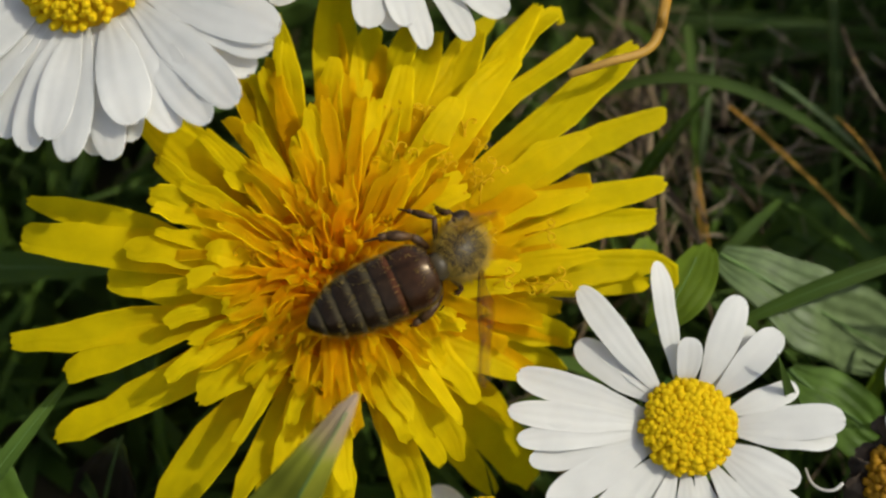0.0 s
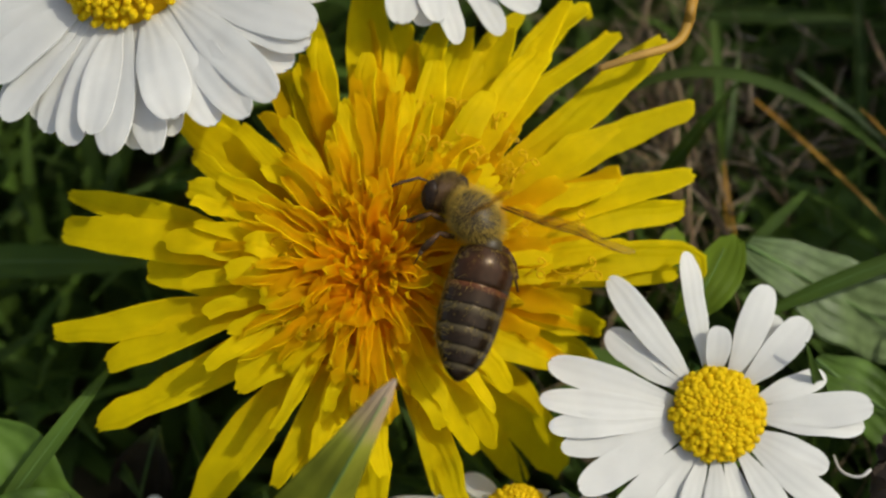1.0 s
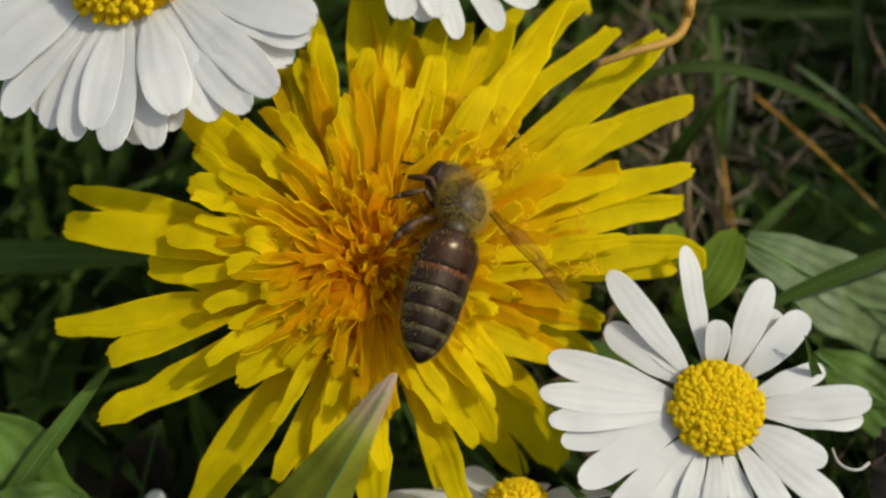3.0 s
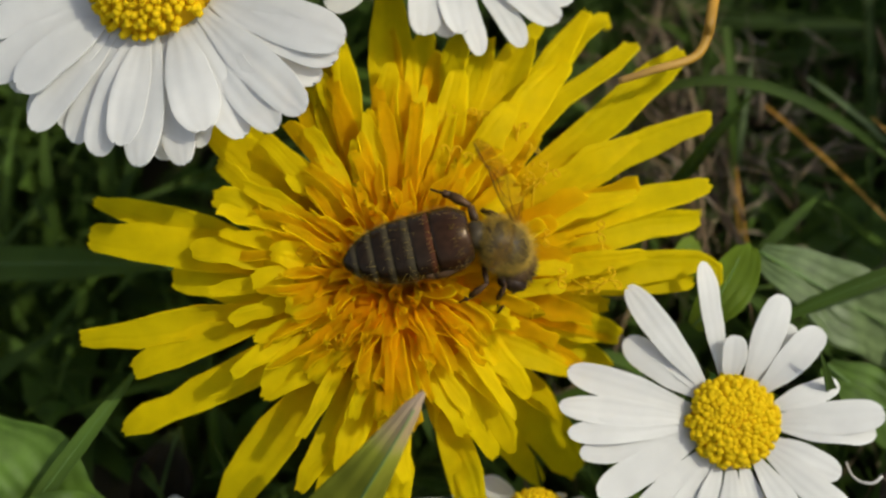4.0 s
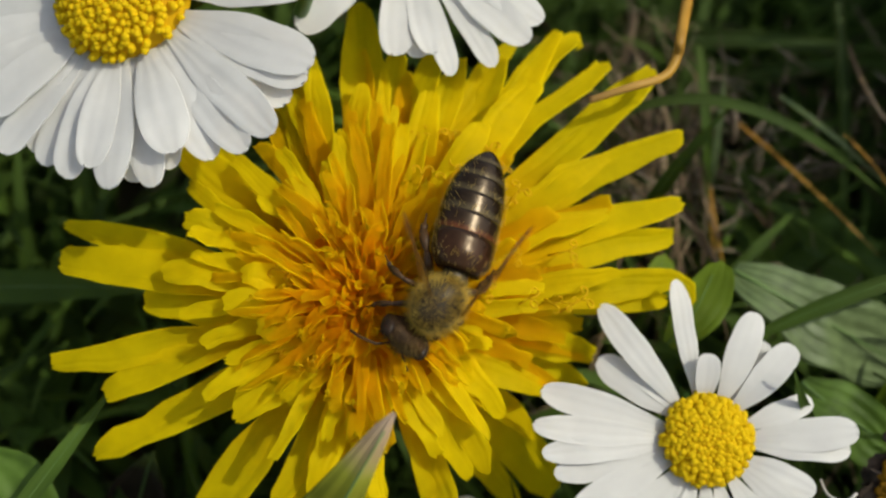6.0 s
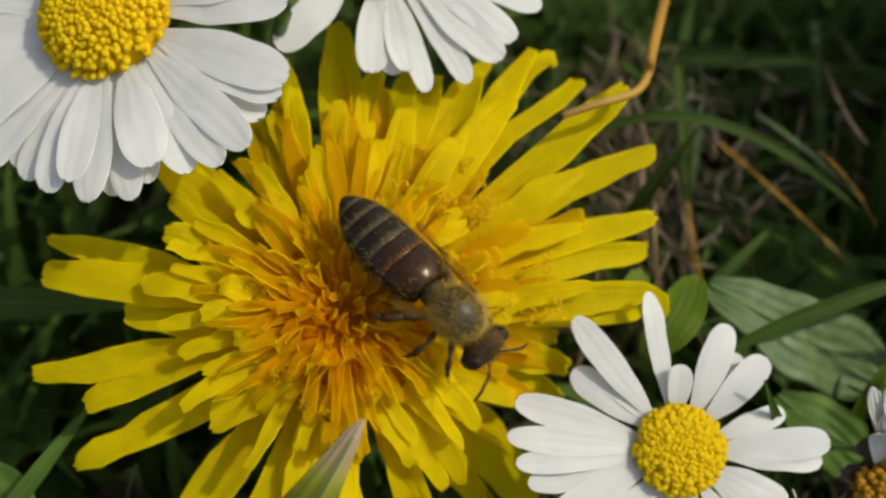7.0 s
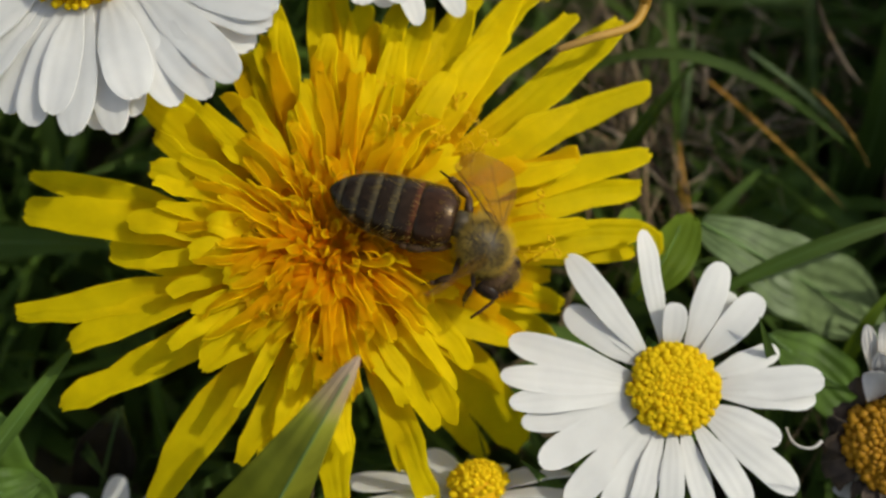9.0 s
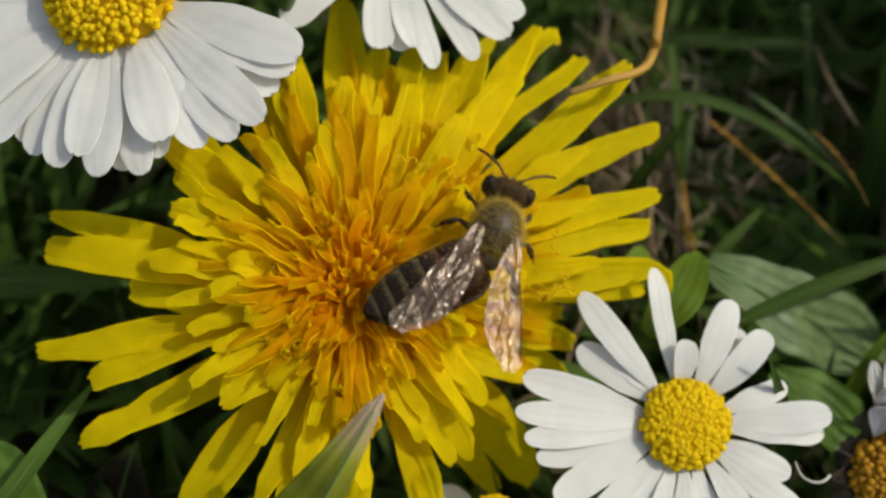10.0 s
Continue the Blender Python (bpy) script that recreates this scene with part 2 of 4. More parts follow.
def strap(bm, spine, up, width, shape, cup=0.15, thick=0.12 * MM, cols=4, teeth=0, tooth=0.3 * MM, twist=0.0, wave=0.0, ridge=0.0, phase=0.0, fold=0.0, crumple=0.0, fine=700):
    """A petal or blade: a closed thin shell along the spine. shape(u) scales the width; cup hollows it; teeth notch the end."""
    uvl = bm.loops.layers.uv.verify()
    k = len(spine) - 1
    tops, bots, run = [], [], [0.0]
    for a, b in zip(spine, spine[1:]):
        run.append(run[-1] + (b - a).length)
    us = [r / run[-1] for r in run]
    for i, p in enumerate(spine):
        u = us[i]
        d = (spine[min(i + 1, k)] - spine[max(i - 1, 0)]).normalized()
        side = d.cross(up)
        if side.length < 1e-6:
            side = d.cross(Vector((0.3, 0.9, 0.1)))
        side.normalize()
        nor = side.cross(d).normalized()
        if twist:
            q = Matrix.Rotation(twist * u, 3, d)
            side, nor = q @ side, q @ nor
        w = width * shape(u) * 0.5
        a, b = [], []
        for j in range(cols + 1):
            v = -1 + 2 * j / cols
            off = nor * (cup * w * (v * v - 0.4) + fold * w * abs(v) + ridge * w * math.cos(v * 9.4) + wave * w * v * math.sin(u * 7 + phase))
            q = p + side * (v * w) + off
            if teeth and i == k:
                q = q + d * (tooth * rng.uniform(-0.8, 1.0) - 0.3 * w * v * v)
            elif i == k:
                q = q - d * (0.12 * width * v * v)
            if crumple:
                q = q + noise.noise_vector(q * fine + Vector((phase * 7, phase, 0))) * crumple * min(1.0, 3 * u)
            a.append(bm.verts.new(q))
            b.append(bm.verts.new(q - nor * thick))
        tops.append(a)
        bots.append(b)

    def quad(vs, uvs):
        f = bm.faces.new(vs)
        for lp, c in zip(f.loops, uvs):
            lp[uvl].uv = c

    for i in range(k):
        for j in range(cols):
            c = [(us[i], j / cols), (us[i + 1], j / cols), (us[i + 1], (j + 1) / cols), (us[i], (j + 1) / cols)]
            quad((tops[i][j], tops[i + 1][j], tops[i + 1][j + 1], tops[i][j + 1]), c)
            quad((bots[i][j + 1], bots[i + 1][j + 1], bots[i + 1][j], bots[i][j]), c[::-1])
        for j, flip in ((0, True), (cols, False)):
            vs = [tops[i][j], tops[i + 1][j], bots[i + 1][j], bots[i][j]]
            c = [(us[i], j / cols), (us[i + 1], j / cols), (us[i + 1], j / cols), (us[i], j / cols)]
            quad(vs[::-1] if flip else vs, c[::-1] if flip else c)
    for i, flip in ((0, False), (k, True)):
        for j in range(cols):
            vs = [tops[i][j], tops[i][j + 1], bots[i][j + 1], bots[i][j]]
            quad(vs[::-1] if flip else vs, [(us[i], j / cols)] * 4)
    # crisp rims: the thin edge does not round over
    for sheet in (tops, bots):
        rim = [r[0] for r in sheet] + sheet[-1][1:-1] + [r[-1] for r in reversed(sheet)] + sheet[0][-2:0:-1]
        for a, b in zip(rim, rim[1:] + rim[:1]):
            bm.edges.get((a, b)).smooth = False
        for a, b in zip(sheet, sheet[1:]) if fold else ():
            bm.edges.get((a[cols // 2], b[cols // 2])).smooth = False


def tube(bm, pts, radii, sides=6):
    uvl = bm.loops.layers.uv.verify()
    rings = []
    k = len(pts) - 1
    ref = Vector((0.31, 0.17, 0.93))
    for i, p in enumerate(pts):
        d = (pts[min(i + 1, k)] - pts[max(i - 1, 0)]).normalized()
        s = d.cross(ref).normalized()
        t = s.cross(d)
        r = radii[i] if hasattr(radii, "__len__") else radii
        rings.append([bm.verts.new(p + (s * math.cos(2 * math.pi * j / sides) + t * math.sin(2 * math.pi * j / sides)) * r) for j in range(sides)])
    for i in range(k):
        for j in range(sides):
            f = bm.faces.new((rings[i][j], rings[i][(j + 1) % sides], rings[i + 1][(j + 1) % sides], rings[i + 1][j]))
            for lp, uu in zip(f.loops, (i, i, i + 1, i + 1)):
                lp[uvl].uv = (uu / k, j / sides)
    bm.faces.new(rings[0][::-1])
    bm.faces.new(rings[-1])


def ball(bm, centre, size, rot=None, sub=2):
    m = Matrix.Translation(centre) @ (rot.to_4x4() if rot else Matrix()) @ Matrix.Diagonal((*size, 1))
    bmesh.ops.create_icosphere(bm, subdivisions=sub, radius=1.0, matrix=m)


def lathe(bm, profile, sides=20):
    """profile: (radius, height) from bottom to top."""
    rings = [[bm.verts.new((r * math.cos(2 * math.pi * j / sides), r * math.sin(2 * math.pi * j / sides), z)) for j in range(sides)] for r, z in profile]
    for a, b in zip(rings, rings[1:]):
        for j in range(sides):
            bm.faces.new((a[j], a[(j + 1) % sides], b[(j + 1) % sides], b[j]))
    bm.faces.new(rings[0][::-1])
    bm.faces.new(rings[-1])


rng = random.Random(7)


def petal_shape(u):
    return 0.24 + 0.76 * math.sin(u / 0.6 * math.pi / 2) ** 1.25 if u < 0.6 else max(0.3, (1 - min(1, (u - 0.6) / 0.402) ** 3.6) ** 0.5)


def blunt_shape(u):
    return 1.0 if u < 0.72 else max(0.11, 1 - 0.9 * ((u - 0.72) / 0.28) ** 1.1)


def blade_shape(u):
    return max(0.05, min(1, 0.75 + u) * (1 - max(0, (u - 0.45) / 0.56) ** 1.6))


def leaf_shape(u):
    return 0.10 + 0.90 * math.sin(math.pi * min(1, u * 0.96 + 0.03)) ** 0.7


# ---- ground ----
def ground_height(x, y):
    r = math.hypot(x, y)
    return (noise.noise(Vector((x * 30, y * 30, 0))) * 4 + noise.noise(Vector((x * 90, y * 90, 3))) * 2) * MM * (1 if r < 1 else 1 + r * 2)


def build_ground():
    bm = bmesh.new()
    radii = [0.004 * 1.13 ** i for i in range(92)]
    rings = []
    for r in radii:
        rings.append([bm.verts.new((r * math.cos(a), r * math.sin(a), ground_height(r * math.cos(a), r * math.sin(a)))) for a in [2 * math.pi * j / 72 for j in range(72)]])
    for a, b in zip(rings, rings[1:]):
        for j in range(72):
            bm.faces.new((a[j], b[j], b[(j + 1) % 72], a[(j + 1) % 72]))
    bm.faces.new(rings[0])
    tagged(part("ground", bm, SOIL), "dark bare soil under the lawn", "ground", kind="structure")


build_ground()

# ---- dandelion ----
DAN = Matrix.Translation((0.00007, -0.00101, 0.03173)) @ pose(0, 0, 0, 19, 0, 0)
# outer florets: angle, reach, width, tip height (mm), counted round the head
OUTER_LEFT = [
    (164, 20.6, 2.0, 0.6),
    (171, 20.4, 2.3, 1.2),
    (177, 14.5, 3.2, 0.6),
    (-170, 20.4, 2.2, 0.5),
    (-162, 17.8, 2.0, 0.2),
    (-153, 19.9, 2.4, -1.2),
    (138, 21.7, 2.4, -0.5),
    (140, 16.7, 2.5, 1.5),
    (155, 12.9, 2.3, 3.0),
    (171, 12.9, 2.0, 3.0),
    (-179, 8.6, 1.8, 4.2),
    (171, 7.7, 1.9, 4.4),
    (-159, 6.9, 2.4, 4.2),
    (-139, 10.8, 2.4, 2.6),
]
OUTER_FRONT = [
    (-127, 19.3, 2.8, -1.5),
    (-115, 14.3, 1.9, 0.5),
    (-108, 15.7, 2.3, -0.5),
    (-87, 12.5, 1.7, 1.5),
    (-90, 15.8, 2.3, -1.5),
    (-69, 17.2, 2.0, -4.2),
    (-60, 12.2, 1.5, -1.0),
    (-54, 12.8, 1.6, -2.6),
    (-46, 10.8, 1.5, 0.6),
    (-42, 17.0, 2.9, -10.5),
    (-51, 15.6, 1.9, -9.0),
    (-34, 13.4, 2.0, -6.5),
    (-73, 14.0, 1.7, -3.0),
    (-38, 11.0, 1.5, -1.2),
    (-100, 14.3, 1.9, -1.0),
    (-106, 12.3, 1.7, 1.5),
]
OUTER_RIGHT = [
    (-17, 15.0, 1.6, -5.0),
    (-10, 15.3, 1.9, -3.2),
    (2, 19.8, 1.4, -2.0),
    (6, 19.6, 2.1, -0.5),
    (14, 21.0, 1.8, -1.5),
    (19, 22.0, 1.9, -0.6),
    (7, 16.0, 1.7, 1.5),
    (21, 16.4, 1.7, 1.5),
    (29, 23.5, 2.1, 0.3),
    (40, 24.8, 2.4, 0.5),
    (32, 18.3, 2.0, 1.5),
    (-24, 12.6, 1.6, -2.8),
]
OUTER_BACK = [
    (50, 22.9, 2.4, 0.5),
    (56, 22.7, 2.3, 0.8),
    (54, 18.3, 2.4, 2.2),
    (63, 19.4, 2.3, 0.6),
    (70, 17.9, 1.9, 1.0),
    (76, 19.2, 2.3, 0.5),
    (84, 17.6, 2.1, 0.8),
    (92, 20.7, 2.7, 0.5),
    (103, 15.9, 2.1, 2.0),
    (104, 19.2, 1.4, 0.3),
    (110, 15.0, 1.4, 1.5),
    (99, 10.9, 1.7, 3.4),
    (79, 11.7, 1.4, 3.6),
    (58, 13.7, 1.9, 3.2),
    (92, 14.5, 2.1, 2.2),
    (74, 14.6, 2.0, 2.4),
    (113, 15.9, 1.1, 0.0),
    (63, 20.9, 1.9, 0.0),
]


def floret(parent, ang, reach, width, tip_z, lift, mat, base=1.6, base_z=-0.5, rows=9, cup=0.12, sway=0.0, curl=0.0, end=0.52, roll=0.0, twist=0.35, wave=0.15, split=False, nod=0.0, crumple=0.0, cols=6, hook=False):
    """One ray floret: narrow at its foot, toothed at its end; some are rolled, split or curled over."""
    a = radians(ang)
    out, side = Vector((math.cos(a), math.sin(a), 0)), Vector((-math.sin(a), math.cos(a), 0))
    p0 = out * base * MM + Vector((0, 0, base_z * MM))
    p2 = out * reach * MM + Vector((0, 0, tip_z * MM))
    p1 = (p0 + p2) / 2 + Vector((0, 0, lift * MM)) + side * sway * MM
    pts = []
    for i in range(rows + 1):
        t = 1 - (1 - i / rows) ** 1.5
        q = p0 * (1 - t) ** 2 + p1 * 2 * t * (1 - t) + p2 * t * t
        pts.append(q + Vector((0, 0, nod * MM * max(0.0, (t - 0.8) / 0.2) ** 2)))
    if hook:
        for f, g in ((0.7, -0.25), (0.5, -0.55), (0.1, -0.75), (-0.4, -0.6)):
            pts.append(pts[-1] + (out * f + side * g + Vector((0, 0, -0.25))) * MM)
    if curl:
        d = (pts[-1] - pts[-2]).normalized()
        pts.append(pts[-1] + (d * 0.6 + Vector((0, 0, curl))) * 0.9 * MM)
        pts.append(pts[-1] + (-d * 0.5 + Vector((0, 0, curl))) * 0.7 * MM)

    def shape(u):
        s = 0.42 + 0.58 * min(1, u / 0.55) ** 0.8
        s = s if u < 0.6 else s * (1.0 - (1 - end) * ((u - 0.6) / 0.4) ** 1.8)
        return s if u < 0.88 else s * (1.0 - 0.22 * ((u - 0.88) / 0.12) ** 2)

    bm = bmesh.new()
    tw, wv, ph = rng.uniform(-twist, twist), rng.uniform(0.0, wave), rng.uniform(0, 6)
    for half in ((-1, 1) if split else (0,)):
        k = len(pts) - 1
        spine = [p + side * half * width * MM * (0.24 + 0.30 * max(0.0, math.sin(math.pi * (i / k - 0.45) / 0.55))) + Vector((0, 0, half * 0.3 * MM * (i / k) ** 2)) for i, p in enumerate(pts)]
        strap(bm, spine, Vector((0, 0, 1)) + out * 0.2, width * MM * (0.56 if half else 1), shape, cup + roll, 0.10 * MM, cols, 5, 0.18 * MM, tw, wv, 0.035, ph, 0.0, crumple * MM, 520 if cols > 6 else 900)
    return part("floret", bm, mat, parent)


def build_dandelion():
    head = thing("dandelion", DAN, "fully open yellow dandelion flower head with an orange centre", "flower")
    for row in OUTER_LEFT + OUTER_FRONT + OUTER_RIGHT + OUTER_BACK:
        ang, reach, width, tip = row
        hang = max(0.0, 1 - abs(ang + 48) / 34)
        floret(head, ang, reach, width * rng.uniform(0.98, 1.2), tip - 1.2 * hang, rng.uniform(0.9, 2.3) + 2.6 * hang, YELLOW, sway=rng.uniform(-1.3, 1.3), curl=-0.9 if row is OUTER_BACK[0] else 0.0, hook=row is OUTER_RIGHT[3],
               end=0.3 if row is OUTER_RIGHT[3] else rng.uniform(0.42, 0.68), crumple=0.4, cols=8, wave=0.4, twist=0.4, nod=rng.uniform(-0.5, 0.0), split=row is OUTER_BACK[0])
    # rings towards the middle, ever narrower and more rolled
    for count, reach, spread, tip, width, lift, base, base_z, mat, roll in (
            (28, 15.4, 1.9, 0.5, 1.9, 1.0, 3.0, 0.2, YELLOW, 0.0), (32, 12.6, 2.1, 1.9, 1.7, 1.1, 2.2, 1.0, YELLOW, 0.05), (38, 9.8, 2.2, 3.1, 1.3, 1.2, 1.6, 1.6, YELLOW, 0.1),
            (42, 7.6, 2.2, 4.0, 1.05, 1.2, 1.2, 2.2, GOLD, 0.2), (42, 5.8, 2.0, 4.5, 0.86, 1.0, 1.0, 2.6, GOLD, 0.3), (36, 4.2, 1.6, 4.7, 0.70, 0.9, 1.2, 2.8, ORANGE, 0.4),
            (30, 2.7, 1.2, 4.7, 0.62, 0.6, 0.9, 3.0, ORANGE, 0.4), (18, 1.4, 0.8, 4.6, 0.65, 0.4, 0.4, 3.2, ORANGE, 0.5)):
        start = rng.uniform(0, 360)
        for i in range(count):
            ang = (start + 360 * (i + rng.uniform(-0.45, 0.45)) / count) % 360
            if reach > 11.5 and 150 < ang < 338:
                continue
            # long upright ribbons towards the back
            back = max(0.0, 1 - abs(ang - 88) / 62) if 6.5 < reach < 12 else 0.0
            # the side below the daisy droops
            droop = max(0.0, 1 - abs((ang - 318 + 180) % 360 - 180) / 55)
            floret(head, ang, (reach * (1 + 0.22 * back) + rng.uniform(-spread, spread)) * (1 - 0.006 * reach * droop), width * rng.uniform(0.6, 1.05),
                   tip + rng.uniform(-0.5, 0.5) - 1.0 * max(0.0, reach - 7.0) * droop, lift * rng.uniform(0.3, 1.6) + 0.16 * max(0.0, reach - 7.0) * droop, GOLD if 12 < reach and (ang < 125 or ang > 320) else mat, base=base, base_z=base_z, rows=8, sway=rng.uniform(-1.0, 1.0),
                   cup=rng.uniform(-0.1, 0.35), curl=rng.choice((0.0, 0.0, 0.5, -0.5)) if reach < 8 else 0.0, end=rng.uniform(0.55, 0.95), crumple=0.34 * (1 - 0.4 * back), roll=roll * rng.uniform(0.2, 1.4), twist=0.8 if reach < 8 else 0.5, wave=0.5, nod=rng.uniform(-0.8, 0.4))
    bm = bmesh.new()
    lathe(bm, [(7.0 * MM, -2.0 * MM), (6.3 * MM, 0.2 * MM), (5.2 * MM, 2.6 * MM), (4.2 * MM, 3.6 * MM), (2.6 * MM, 4.0 * MM), (1.2 * MM, 3.8 * MM), (0.1 * MM, 3.7 * MM)], 28)
    part("floret_bed", bm, ORANGE, head)
    # forked styles, each ending in a small curl
    shapes = []
    for s in range(4):
        bm = bmesh.new()
        turn = rng.uniform(0.7, 1.3)
        fork = Vector((0.5, 0, 1.9)) * MM
        tube(bm, [Vector((0, 0, 0)), Vector((0.15, 0, 0.9)) * MM, fork], 0.075 * MM, 5)
        for way in (-1, 1):
            pts = [fork, fork + Vector((0.25, way * 0.12, 0.12)) * MM]
            c = pts[-1] + Vector((0.05, way * 0.36, 0.02)) * MM
            for q in range(1, 9):
                an = -way * (math.pi / 2 - q * 0.72 * turn)
                rr = 0.36 * (1 - q * 0.05)
                pts.append(c + Vector((math.cos(an) * rr, math.sin(an) * rr, 0.03 * q)) * MM)
            tube(bm, pts, 0.062 * MM, 5)
        me = bpy.data.meshes.new("style")
        bm.to_mesh(me)
        bm.free()
        me.materials.append(STYLE)
        me.polygons.foreach_set("use_smooth", [True] * len(me.polygons))
        shapes.append(me)
    for i in range(44):
        ob = new("style", shapes[i % 4])
        ob.parent = head
        r = rng.uniform(7.5, 12.2) if i % 5 else rng.uniform(3, 6)
        a = rng.uniform(-0.08, 1.35) if i % 5 else rng.uniform(0, 6.283)
        z = 4.2 - 0.020 * r * r
        ob.matrix_basis = pose(r * math.cos(a) * MM, r * math.sin(a) * MM, (z - 0.9) * MM, rng.uniform(-25, 25), rng.uniform(10, 45), math.degrees(a) + rng.uniform(-50, 50)) @ Matrix.Scale(rng.uniform(0.6, 1.0), 4)
    bm = bmesh.new()
    lathe(bm, [(0.6 * MM, -9 * MM), (3.0 * MM, -8 * MM), (4.6 * MM, -4 * MM), (4.4 * MM, -1 * MM), (3.2 * MM, 0.8 * MM), (0.5 * MM, 1.2 * MM)])
    part("receptacle", bm, BRACT, head)
    for i in range(16):
        a = 2 * math.pi * i / 16
        out = Vector((math.cos(a), math.sin(a), 0))
        bm = bmesh.new()
        strap(bm, bezier(out * 3.0 * MM + Vector((0, 0, -8 * MM)), out * 6.2 * MM + Vector((0, 0, -6 * MM)), out * 8.5 * MM + Vector((0, 0, -2.2 * MM)), 5),
              out, 2.0 * MM, blade_shape, 0.2, 0.2 * MM, 2)
        part("bract", bm, BRACT, head)
    inv = DAN.inverted()
    bm = bmesh.new()
    foot = inv @ Vector((0.002, 0.004, -0.004))
    tube(bm, bezier(Vector((0, 0, -8.5 * MM)), Vector((0, 0, -18 * MM)), foot, 8), 1.6 * MM, 10)
    part("stem", bm, STEM, head)


build_dandelion()


# ---- daisies ----
def build_daisy(m, rows, disc_r, label, foot, disc_h=1.6, tip_mat=WHITE, disc_mat=DISC, count=150, bud=0.30, group="daisies in the lawn", crinkle=0.0, bract_mat=None, broad=1.02, long=1.035):
    """rows: angle, reach, width and tip height of each ray petal, in mm."""
    head = thing("daisy", m, label, "flower", group)
    for ang, reach, width, tip in rows:
        a = radians(ang)
        out, side = Vector((math.cos(a), math.sin(a), 0)), Vector((-math.sin(a), math.cos(a), 0))
        p0 = out * disc_r * 0.82 * MM + Vector((0, 0, -0.2 * MM))
        p2 = out * reach * long * MM + Vector((0, 0, tip * MM))
        p1 = (p0 + p2) / 2 + Vector((0, 0, rng.uniform(0.3, 0.9) * MM)) + side * rng.uniform(-0.25, 0.25) * MM
        bm = bmesh.new()
        line = [p0 * (1 - t) ** 2 + p1 * 2 * t * (1 - t) + p2 * t * t for t in (1 - (1 - i / 16) ** 1.7 for i in range(17))]
        strap(bm, line, Vector((0, 0, 1)), width * broad * MM, petal_shape, rng.uniform(-0.02, 0.10), 0.11 * MM, 6, 0, 0,
              rng.uniform(-0.2, 0.2) + crinkle * rng.uniform(-3, 3), rng.uniform(0, 0.06) + crinkle, 0.012, rng.uniform(0, 6), 0.0, 0.12 * MM, 500)
        part("petal", bm, tip_mat, head)
    bm = bmesh.new()
    prof = [(disc_r * 0.6 * MM, -1.6 * MM), (disc_r * 0.98 * MM, -0.3 * MM)]
    for q in range(6):
        an = q / 6 * math.pi / 2
        prof.append((disc_r * 0.95 * math.cos(an) * MM, disc_h * math.sin(an) * MM))
    prof.append((0.05 * MM, disc_h * MM))
    lathe(bm, prof, 24)
    part("disc", bm, DISC_BED if disc_mat is DISC else disc_mat, head)
    bm = bmesh.new()
    ball(bm, Vector((0, 0, 0)), (bud * MM, bud * MM, bud * 1.5 * MM), None, 2)
    for v in bm.verts:
        if v.co.z > bud * 0.9 * MM:
            flare = 0.45 * math.cos(5 * math.atan2(v.co.y, v.co.x))
            v.co.x, v.co.y, v.co.z = v.co.x * (1.1 + flare), v.co.y * (1.1 + flare), v.co.z * (0.85 + 0.3 * flare)
    me = bpy.data.meshes.new("disc_floret")
    bm.to_mesh(me)
    bm.free()
    me.materials.append(disc_mat)
    me.polygons.foreach_set("use_smooth", [True] * len(me.polygons))
    for i in range(count):
        rr = math.sqrt((i + 0.5) / count)
        a = i * 2.39996 + rng.uniform(-0.07, 0.07)
        rr = min(1.0, rr * rng.uniform(0.96, 1.04))
        z = disc_h * math.sqrt(max(0.0, 1 - rr * rr * 0.96))
        nrm = Vector((rr * math.cos(a) * 0.9 + rng.uniform(-.2, .2), rr * math.sin(a) * 0.9 + rng.uniform(-.2, .2), 1 - rr * 0.55)).normalized()
        ob = new("disc_floret", me)
        ob.parent = head
        s = rng.uniform(0.9, 1.35) * (0.8 + 0.35 * rr)
        ob.matrix_basis = Matrix.LocRotScale(Vector((rr * disc_r * math.cos(a), rr * disc_r * math.sin(a), z - 0.12 + rng.uniform(-0.08, 0.12))) * MM,
                                             Vector((0, 0, 1)).rotation_difference(nrm), Vector((s, s, s)))
    for i in range(13):
        a = 2 * math.pi * i / 13
        out = Vector((math.cos(a), math.sin(a), 0))
        bm = bmesh.new()
        strap(bm, bezier(out * 1.0 * MM + Vector((0, 0, -2.4 * MM)), out * disc_r * 0.9 * MM + Vector((0, 0, -2.2 * MM)), out * (disc_r + 1.0) * MM + Vector((0, 0, -0.75 * MM)), 4),
              Vector((0, 0, 1)), 1.3 * MM, blade_shape, 0.2, 0.15 * MM, 2)
        part("bract", bm, bract_mat or BRACT, head)
    inv = m.inverted()
    f = inv @ Vector(foot)
    bm = bmesh.new()
    tube(bm, bezier(Vector((0, 0, -1.5 * MM)), Vector((0, 0, -9 * MM)), f, 8), 0.65 * MM, 8)
    part("stem", bm, STEM, head)
    return head


